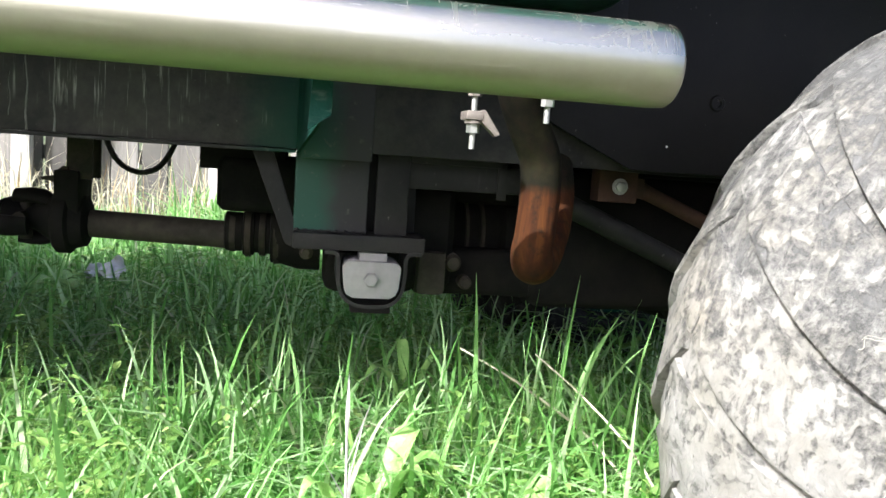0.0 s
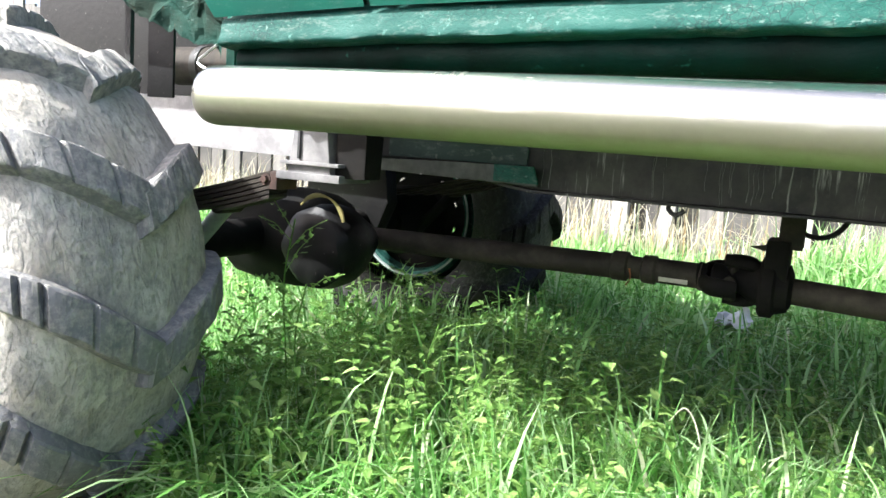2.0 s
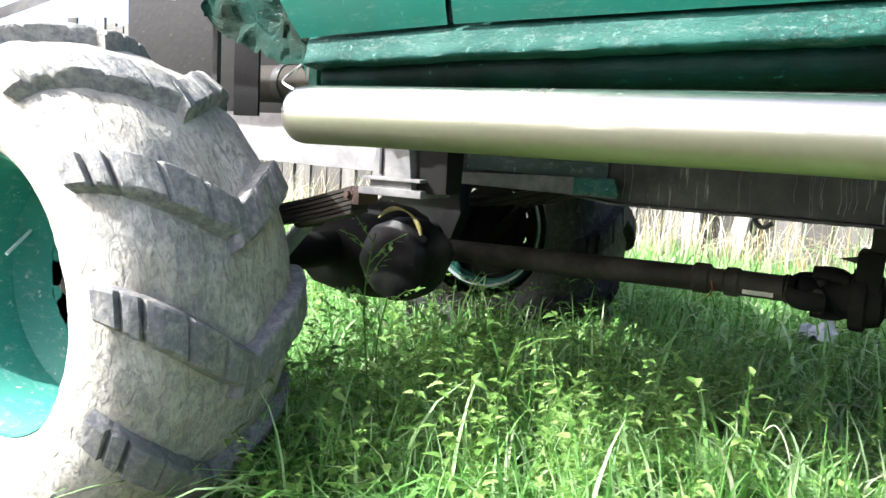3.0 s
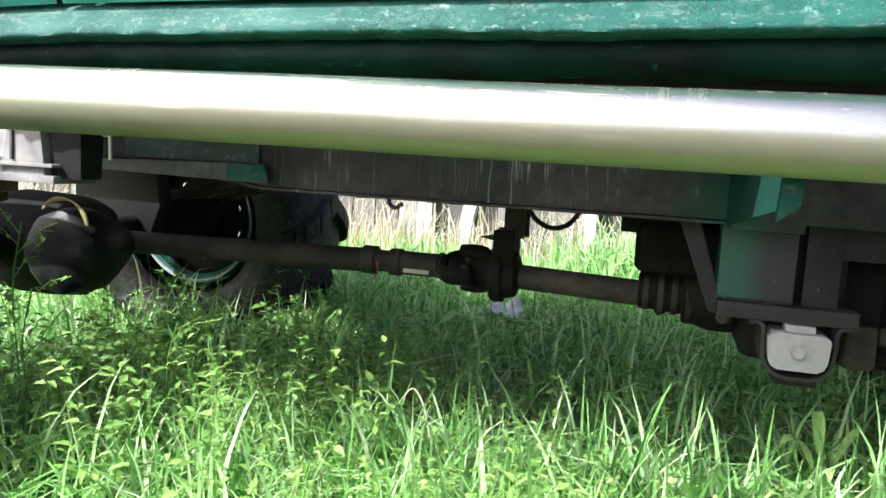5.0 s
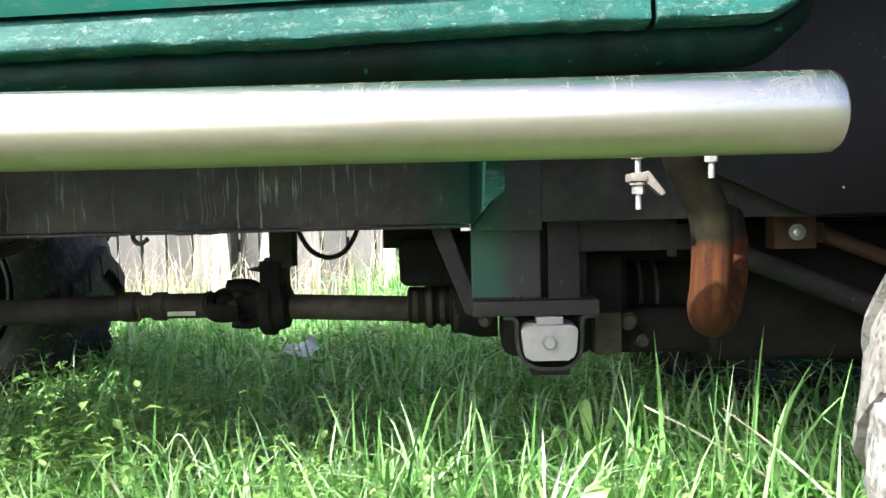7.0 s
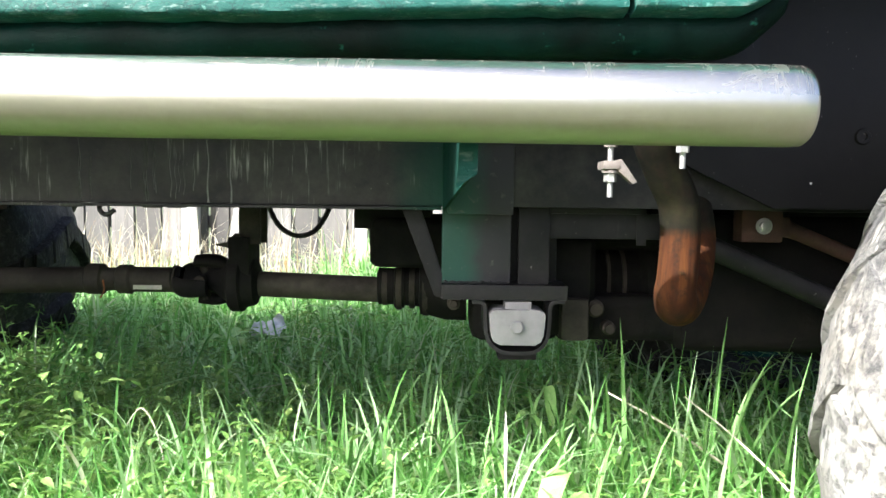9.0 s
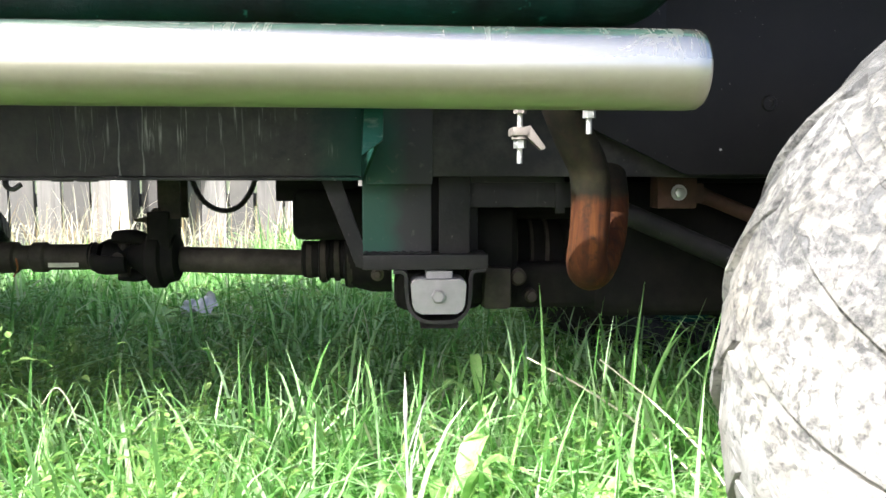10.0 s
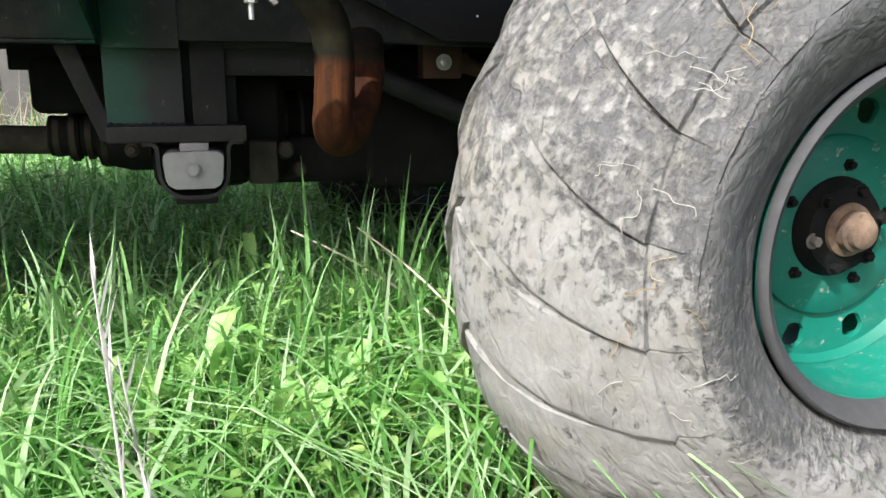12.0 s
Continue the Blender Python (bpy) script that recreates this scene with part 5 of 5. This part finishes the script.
# ---- fence ----
def build_fence():
    y = 4.0
    fence = thing("plank_fence", (-1.5, y, 0.0), "weathered grey plank fence behind tall dry grass", "fence")
    rnd = random.Random(3)
    x = -9.0
    while x < 5.0:
        w = rnd.uniform(0.10, 0.15)
        h = rnd.uniform(1.45, 1.62)
        b = box(x, x + w - rnd.uniform(0.006, 0.02), y - 0.012 + rnd.uniform(-0.006, 0.006), y + 0.012, 0.09, h, 0.002, 1)
        bmesh.ops.rotate(b, verts=b.verts, cent=(x, y, 0.1), matrix=Matrix.Rotation(rnd.uniform(-0.012, 0.012), 3, "Y"))
        part("board", b, FENCE, fence, "", 0)
        x += w
    for z in (0.45, 1.2):
        part("rail", box(-9, 5, y + 0.014, y + 0.06, z, z + 0.07, 0.004), FENCE, fence)
    for px, lean, w in ((-1.53, 0.01, 0.085), (-1.33, 0.16, 0.075), (-0.62, -0.02, 0.06), (-2.35, -0.05, 0.07)):
        b = box(px - w / 2, px + w / 2, y - 0.09, y - 0.03, 0.06, 1.3, 0.006)
        bmesh.ops.rotate(b, verts=b.verts, cent=(px, y, 0.1), matrix=Matrix.Rotation(lean, 3, "Y"))
        part("post", b, POST, fence, "pale whitewashed leaning stake")


build_fence()

# ---- grass and weeds ----
def scatter(n, x0, x1, y0, y1):
    return np.c_[rng.uniform(x0, x1, n), rng.uniform(y0, y1, n)]


def clear_of_tyres(xy):
    keep = np.ones(len(xy), bool)
    for cx, cy in ((0.69, 0.64), (-1.755, 0.63), (0.69, 2.14), (-1.755, 2.15)):
        keep &= ~((np.abs(xy[:, 0] - cx) < 0.17) & (np.abs(xy[:, 1] - cy) < 0.17))
    return xy[keep]


def patchy(xy, scale, cut, seed):
    """Keeps more points where a soft noise is high."""
    v = np.array([noise.noise(Vector((p[0] * scale, p[1] * scale, seed))) for p in xy])
    return xy[v + rng.uniform(-0.5, 0.5, len(xy)) > cut]


short = clear_of_tyres(np.concatenate([scatter(9000, -2.7, 1.5, 0.70, 1.1), scatter(17000, -2.7, 1.5, 1.1, 3.0)]))
blades("short_grass", short, 0.15, 0.0075, 0.8, GRASS, "dense short green lawn grass")
mid = clear_of_tyres(patchy(scatter(16000, -2.6, 1.5, 1.05, 3.2), 1.8, -0.05, 2.0))
mid = mid[~((mid[:, 0] < -1.75) & (mid[:, 1] > 1.1))]
blades("meadow_grass", mid, 0.26, 0.0105, 1.1, GRASS, "shaded green meadow grass with long bent blades", 5)
edge = clear_of_tyres(patchy(scatter(20000, -2.4, 1.3, 0.70, 1.15), 2.0, -0.1, 4.0))
edge = edge[~((edge[:, 0] > -0.15) & (edge[:, 1] < 0.92) & (rng.uniform(0, 1, len(edge)) < 0.72))]
edge = edge[~((edge[:, 0] < -0.4) & (rng.uniform(0, 1, len(edge)) < 0.4))]
blades("sunlit_grass", edge, 0.27, 0.0062, 1.25, GRASS, "bright sunlit meadow grass at the edge of the shade", 5)
tall = clear_of_tyres(patchy(scatter(2600, -2.2, 1.0, 0.6, 2.0), 2.6, 0.1, 5.0))
blades("long_grass", tall, 0.35, 0.009, 1.15, GRASS, "tall arching grass blades", 6)
arch = clear_of_tyres(scatter(1000, -0.35, 0.5, 0.74, 1.12))
blades("arching_grass", arch, 0.34, 0.009, 1.35, GRASS, "broad arching sunlit grass blades", 7)
spire = clear_of_tyres(scatter(130, 0.0, 0.45, 0.84, 1.1))
blades("tall_blades", spire, 0.40, 0.009, 0.9, GRASS, "tall single grass blades before the exhaust", 7)
arch2 = clear_of_tyres(scatter(2400, -1.5, -0.2, 0.66, 1.15))
blades("wide_grass", arch2, 0.30, 0.008, 1.3, GRASS, "broad bent grass blades among the weeds", 7)
blades("far_grass", scatter(36000, -6.5, 3.5, 2.9, 4.6), 0.19, 0.010, 0.6, GRASS, "sunlit grass before the fence", 3)
bank = patchy(scatter(5000, -0.75, 1.5, 3.2, 3.9), 2.5, 0.0, 3.0)
blades("rank_grass", bank, 0.36, 0.011, 0.8, GRASS, "rank tall grass and weeds by the fence", 5)
dry = scatter(2600, -6.0, 3.0, 3.45, 3.9)
blades("dry_grass", dry, 0.46, 0.005, 0.9, STRAW, "tall dry straw-coloured grass along the fence", 5)
dry2 = scatter(1000, -6.0, 3.0, 3.3, 3.9)
blades("brown_stalks", dry2, 0.38, 0.005, 0.35, STRAW_RED, "brown dry weed stalks along the fence", 4)
blades("trodden_grass", np.concatenate([scatter(26000, -2.6, 1.8, -2.2, 0.72), patchy(scatter(14000, -5.5, 4.0, -3.2, 0.7), 0.9, 0.05, 40.0)]), 0.09, 0.007, 1.0, TRODDEN, "trodden yellowish grass beside the truck", 3)
blades("lawn_patches", patchy(scatter(4000, -3.2, 2.2, -2.4, 0.1), 1.3, 0.1, 31.0), 0.12, 0.009, 0.8, GRASS, "green patches in the trodden lawn", 3)
blades("outer_grass", np.concatenate([scatter(9000, -7, -2.6, -2, 3), scatter(7000, 1.5, 5, -2, 3)]), 0.16, 0.014, 0.7, GRASS, "open lawn beyond the truck", 3)


def leafy(name, xy, size, height, per, material, label, slim=1.0):
    """Low weeds: whorls of pointed, toothed leaves up thin stems, joined into one mass."""
    n = len(xy)
    rim = [(0.0, 0.0), (0.22, 0.30), (0.48, 0.50), (0.60, 0.43), (0.86, 0.46), (0.98, 0.34), (1.22, 0.29), (1.34, 0.18), (1.75, 0.0)]
    shape = np.array(rim + [(u, -v) for u, v in rim[-2:0:-1]]) * [1.0, slim]
    m = len(shape)
    total = n * per
    owner = np.repeat(np.arange(n), per)
    step = np.tile(np.arange(per), n)
    levels = max(2, per // 3)
    rank = (step % levels + 1) / levels
    turn = rng.uniform(0, 2 * np.pi, n)[owner] + step * 2.4 + rng.uniform(-0.5, 0.5, total)
    plant_h = (height * rng.uniform(0.5, 1.3, n))[owner]
    lean = rng.normal(0, 0.25, (n, 2))[owner] * (plant_h * rank)[:, None]
    root = np.c_[xy, ground_z(xy[:, 0], xy[:, 1])][owner]
    stem = root + np.c_[lean, plant_h * rank * rng.uniform(0.9, 1.05, total)]
    s = size * rng.uniform(0.65, 1.25, total) * (1.15 - 0.45 * rank**2)
    pitch = rng.uniform(-0.25, 0.75, total)
    ex = np.c_[np.cos(turn) * np.cos(pitch), np.sin(turn) * np.cos(pitch), np.sin(pitch)]
    ey = np.c_[-np.sin(turn), np.cos(turn), rng.uniform(-0.35, 0.35, total)]
    ez = np.cross(ex, ey)
    start = stem + ex * (s * rng.uniform(0.2, 0.7, total))[:, None]
    bend = -0.16 * shape[:, 0] ** 2 + 0.35 * np.abs(shape[:, 1])
    mids = start + s[:, None] * (0.75 * ex - 0.09 * ez)
    ring = start[:, None] + s[:, None, None] * (shape[None, :, :1] * ex[:, None] + shape[None, :, 1:] * ey[:, None] + bend[None, :, None] * ez[:, None])
    verts = np.concatenate([mids[:, None], ring], 1)
    base = np.arange(total)[:, None] * (m + 1)
    tris = np.concatenate([base + np.array([0, 1 + k, 1 + (k + 1) % m])[None] for k in range(m)])
    verts = verts.reshape(-1, 3)
    # stalks as thin slivers, from the root up the stem and out to each leaf
    sv = np.stack([root + [0.0012, 0, 0], root - [0.0012, 0, 0], stem, stem + [0, 0, -0.002], stem + [0, 0, 0.001], mids], 1).reshape(-1, 3)
    st = np.arange(total * 6).reshape(-1, 3) + len(verts)
    return tagged(grow(name, np.concatenate([verts, sv]), np.concatenate([tris, st]), material), label, "weeds", kind="stuff")


leafy("clover_weeds", clear_of_tyres(patchy(scatter(620, -2.5, 0.35, 0.62, 1.2), 3.2, 0.12, 9.0)), 0.014, 0.21, 16, WEED, "pointed bright green weeds in the sun", 0.8)
leafy("shade_weeds", clear_of_tyres(patchy(scatter(1300, -1.6, 1.2, 1.1, 2.4), 2.0, -0.05, 19.0)), 0.017, 0.20, 13, BROAD, "pointed green weeds in the shade", 0.8)
leafy("round_weeds", clear_of_tyres(patchy(scatter(600, -2.5, 1.2, 0.6, 2.6), 2.4, 0.0, 12.0)), 0.026, 0.15, 6, BROAD, "rounded darker weed leaves among the grass", 1.2)
leafy("weed_thicket", clear_of_tyres(patchy(scatter(520, -1.5, -0.75, 0.75, 1.5), 2.4, -0.1, 22.0)), 0.018, 0.29, 22, BROAD, "dense leafy weeds before the rear axle", 0.9)
leafy("leafy_patch", clear_of_tyres(patchy(scatter(420, -1.5, -0.35, 0.70, 1.25), 3.2, 0.05, 51.0)), 0.016, 0.22, 16, BROAD, "pointed leaves crowding between the grass", 0.85)
leafy("far_weeds", patchy(scatter(900, -3.2, -0.2, 1.5, 3.0), 2.0, -0.1, 61.0), 0.022, 0.15, 9, WEED, "sunlit low weeds beyond the rear axle", 0.9)
leafy("sunny_weeds", clear_of_tyres(patchy(scatter(300, -1.1, 0.45, 0.72, 1.0), 3.4, 0.1, 27.0)), 0.013, 0.27, 20, WEED, "small pale green weeds catching the sun", 0.8)

# ---- single plants and litter ----
def leaf_strip(pts, width, fold=0.25, side=None):
    """A creased leaf along points, widest a third of the way."""
    bm = bmesh.new()
    rows = []
    n = len(pts)
    for i, p in enumerate(pts):
        u = i / (n - 1)
        way = (pts[min(i + 1, n - 1)] - pts[max(i - 1, 0)]).normalized()
        s = side or way.cross(Vector((0, 0, 1)))
        s = (s - way * s.dot(way)).normalized() if s.length > 1e-4 else Vector((1, 0, 0))
        w = width * 0.5 * max(0.03, math.sin(math.pi * min(1, 0.06 + u * 0.94) ** 0.75))
        up = s.cross(way) * fold * w
        rows.append([bm.verts.new(p - s * w + up), bm.verts.new(p), bm.verts.new(p + s * w + up)])
    for a, b in zip(rows, rows[1:]):
        bm.faces.new((a[0], a[1], b[1], b[0]))
        bm.faces.new((a[1], a[2], b[2], b[1]))
    return bm


def blade_tuft(at, specs, label, name="grass_tuft", material=None):
    """A tuft of single tall blades: each (dx, dy, height, bend, width)."""
    x, y = at
    g = float(ground_z(x, y))
    tuft = thing(name, (x, y, g), label, "grass", "tall grass tufts")
    for dx, dy, h, bend, w in specs:
        b = Vector((x + dx * 0.12, y + dy * 0.12, g - 0.004))
        pts = [b + Vector((dx * u**1.6, dy * u**1.6, h * (u - bend * max(0, u - 0.55) ** 1.5))) for u in (k / 9 for k in range(10))]
        part("blade", leaf_strip(pts, w, 0.4), material or GRASS, tuft)
    return tuft


def rosette(at, leaves, size, rise, label, seed):
    """A broad-leaved plant: oval creased leaves on short stalks."""
    rnd = random.Random(seed)
    x, y = at
    g = float(ground_z(x, y))
    plant = thing("broadleaf_plant", (x, y, g), label, "weed", "broad-leaved weeds")
    for k in range(leaves):
        a = 2 * math.pi * k / leaves + rnd.uniform(-0.4, 0.4)
        d = Vector((math.cos(a), math.sin(a), 0))
        h = rise * rnd.uniform(0.7, 1.1)
        ln = size * rnd.uniform(0.75, 1.2)
        start = Vector((x, y, g)) + d * 0.02 + Vector((0, 0, h * 0.75))
        tip = rnd.uniform(-0.5, 0.4)
        pts = [start + d * (ln * u) + Vector((0, 0, h * 0.3 * math.sin(u * 2.2) + tip * ln * 0.4 * u - 0.25 * ln * u * u)) for u in (i / 8 for i in range(9))]
        leaf = part("leaf", leaf_strip(pts, ln * 0.52, 0.3), VEINED, plant)
        part("stalk", pipe([Vector((x, y, g - 0.004)), start - d * 0.01 - Vector((0, 0, h * 0.2)), start], 0.0016, 5), BROAD, leaf)
    return plant


blade_tuft((0.22, 0.98), [(0.01, 0.0, 0.43, 0.0, 0.010), (0.10, 0.02, 0.50, 0.55, 0.016), (-0.02, 0.03, 0.40, 0.1, 0.009), (0.16, 0.03, 0.48, 0.75, 0.010), (-0.01, -0.04, 0.36, 0.0, 0.008)], "tall arching green grass tuft beside the front tyre")
blade_tuft((-0.02, 0.92), [(-0.02, 0.0, 0.38, 0.0, 0.009), (0.03, 0.03, 0.36, 0.0, 0.009), (0.14, 0.0, 0.40, 0.7, 0.010), (0.07, -0.02, 0.34, 0.3, 0.008)], "upright green grass tuft in the half shade")
blade_tuft((0.13, 0.88), [(-0.10, 0.0, 0.40, 0.5, 0.010), (0.02, 0.0, 0.36, 0.0, 0.009), (0.08, 0.04, 0.34, 0.3, 0.009), (-0.04, 0.05, 0.38, 0.1, 0.008)], "green grass tuft with bent blades beside the front tyre")
blade_tuft((-0.36, 1.0), [(0.02, 0.0, 0.37, 0.0, 0.010), (-0.06, 0.02, 0.34, 0.3, 0.009), (0.09, 0.0, 0.33, 0.5, 0.009), (-0.01, 0.05, 0.36, 0.0, 0.008)], "green grass tuft with an upright blade")
blade_tuft((-0.95, 0.86), [(0.10, 0.0, 0.30, 0.7, 0.011), (-0.12, 0.0, 0.31, 0.8, 0.012), (0.02, 0.03, 0.28, 0.2, 0.009)], "arching pale green grass tuft in the sun")
blade_tuft((-0.72, 0.90), [(0.02, 0.0, 0.36, 0.0, 0.010), (-0.05, 0.02, 0.30, 0.4, 0.009), (0.06, 0.0, 0.30, 0.4, 0.009)], "upright green grass tuft in the sun")
blade_tuft((0.27, 1.12), [(0.035, 0.02, 0.44, 0.05, 0.013), (0.12, 0.03, 0.47, 0.8, 0.014), (0.015, -0.02, 0.40, 0.0, 0.011), (-0.10, 0.02, 0.42, 0.6, 0.012)], "tall broad grass blades bending over below the radius arm")
for at, n, s, r, seed in (((-0.05, 0.82), 6, 0.065, 0.25, 21), ((-0.09, 0.78), 5, 0.055, 0.22, 22), ((0.13, 0.80), 6, 0.06, 0.20, 2), ((0.21, 0.77), 5, 0.07, 0.19, 3), ((0.03, 0.75), 5, 0.05, 0.20, 4), ((0.28, 0.83), 5, 0.065, 0.21, 14), ((-0.06, 0.86), 4, 0.045, 0.25, 15), ((0.08, 0.74), 5, 0.065, 0.18, 16), ((0.04, 1.28), 4, 0.06, 0.24, 5), ((-0.80, 2.2), 3, 0.16, 0.14, 6), ((-1.22, 0.95), 6, 0.09, 0.17, 7), ((-1.42, 0.9), 5, 0.09, 0.14, 8), ((-1.05, 0.85), 5, 0.085, 0.14, 9), ((-0.48, 0.9), 4, 0.07, 0.13, 10)):
    rosette(at, n, s, r, "broad-leaved green weed in the grass", seed)


def seed_head(at, top, lean, label):
    """A dry pale grass stalk with a feathery split head."""
    x, y = at
    g = float(ground_z(x, y))
    stalk = thing("seed_stalk", (x, y, g), label, "dry grass", "dry seed stalks")
    p = smooth_path([(x, y, g - 0.004), (x + lean * 0.3, y, g + top * 0.4), (x + lean * 0.7, y + 0.005, g + top * 0.72), (x + lean, y, g + top)], 5)
    part("stem", pipe(p, [0.0021 - 0.0012 * i / len(p) for i in range(len(p))], 6), SEED, stalk)
    rnd = random.Random(int(x * 1000))
    for k in range(12):
        b = p[int(len(p) * (0.40 + 0.045 * k))]
        d = Vector((rnd.uniform(-1, 0.7), rnd.uniform(-0.5, 0.5), rnd.uniform(1.2, 2.2))).normalized()
        ln = rnd.uniform(0.05, 0.10)
        part("plume", leaf_strip([b + d * ln * 0.7 * u + Vector((lean * 0.1 * u, 0, 0)) for u in (i / 5 for i in range(6))], 0.0035, 0.2), SEED, stalk)


seed_head((-0.10, 0.475), 0.415, -0.015, "dry whitish seed stalk standing in the sunlit grass")
seed_head((-0.072, 0.48), 0.34, -0.03, "dry whitish split seed stalk in the sunlit grass")


def straw(points, r, label):
    p = smooth_path(points, 6)
    ob = thing("straw", points[0], label, "straw", "fallen straws")
    part("stem", pipe(p, [r * (1 - 0.5 * i / len(p)) for i in range(len(p))], 6), STRAW, ob)


straw([(0.36, 0.90, 0.12), (0.28, 0.96, 0.21), (0.18, 1.02, 0.275), (0.092, 1.069, 0.317)], 0.0028, "fallen pale straw leaning on the grass beside the tyre")
straw([(0.37, 0.80, 0.11), (0.31, 0.85, 0.22), (0.245, 0.90, 0.29), (0.18, 0.946, 0.342)], 0.0024, "second pale straw leaning on the grass beside the tyre")
straw([(-0.10, 1.05, 0.16), (-0.06, 1.0, 0.21), (-0.01, 0.98, 0.215)], 0.002, "short bent straw lying on the grass")
straw([(-0.62, 1.1, 0.02), (-0.64, 1.1, 0.20), (-0.67, 1.1, 0.27), (-0.70, 1.1, 0.24)], 0.0018, "bent dry brown straw")


def build_rag():
    """A crumpled scrap of dirty white film on the grass."""
    bm = bmesh.new()
    bmesh.ops.create_grid(bm, x_segments=20, y_segments=14, size=0.5)
    for v in bm.verts:
        p = Vector((v.co.x * 0.10, v.co.y * 0.085, 0))
        p.z = 0.03 * noise.noise(p * 22) + 0.016 * noise.noise(p * 55) + 0.25 * p.y
        p += noise.noise_vector(p * 30) * 0.012
        v.co = p + Vector((-0.73, 2.25, 0.215))
    bmesh.ops.solidify(bm, geom=bm.faces[:], thickness=0.001)
    ob = finish("plastic_scrap", bm, RAG, None, "", 25)
    tagged(ob, "crumpled scrap of dirty white film on the grass", "litter")


build_rag()


def wiry_weed(at, height, label, seed, material=None):
    """A thin branching weed with tiny leaves."""
    rnd = random.Random(seed)
    x, y = at
    g = float(ground_z(x, y))
    plant = thing("wiry_weed", (x, y, g), label, "weed", "wiry weeds")
    stem = smooth_path([(x, y, g - 0.004), (x + 0.01, y, g + height * 0.4), (x - 0.005, y, g + height * 0.75), (x + 0.015, y, g + height)], 6)
    part("stem", pipe(stem, 0.0016, 5), BROAD, plant)
    for k in range(11):
        b = stem[int(len(stem) * (0.25 + 0.068 * k))]
        a = rnd.uniform(0, 6.28)
        ln = rnd.uniform(0.05, 0.12)
        tip = b + Vector((math.cos(a) * ln, math.sin(a) * ln * 0.6, ln * rnd.uniform(0.3, 0.9)))
        twig = part("twig", pipe([b, (b + tip) / 2 + Vector((0, 0, 0.01)), tip], 0.0009, 4), BROAD, plant)
        for j in range(6):
            q = b.lerp(tip, 0.25 + 0.13 * j)
            d = Vector((rnd.uniform(-1, 1), rnd.uniform(-1, 1), rnd.uniform(-0.2, 1))).normalized()
            part("leaflet", leaf_strip([q + d * 0.018 * u for u in (0, 0.25, 0.5, 0.75, 1)], 0.008, 0.3), material or WEED, twig)


wiry_weed((-1.40, 0.95), 0.52, "thin branching weed growing before the rear axle", 1)
wiry_weed((-1.33, 0.90), 0.42, "thin branching weed with small leaves by the rear tyre", 2)
wiry_weed((-1.12, 1.02), 0.36, "pale green branching weed catching the sun", 3)
wiry_weed((-1.02, 1.0), 0.30, "small leafy weed catching the sun", 4)
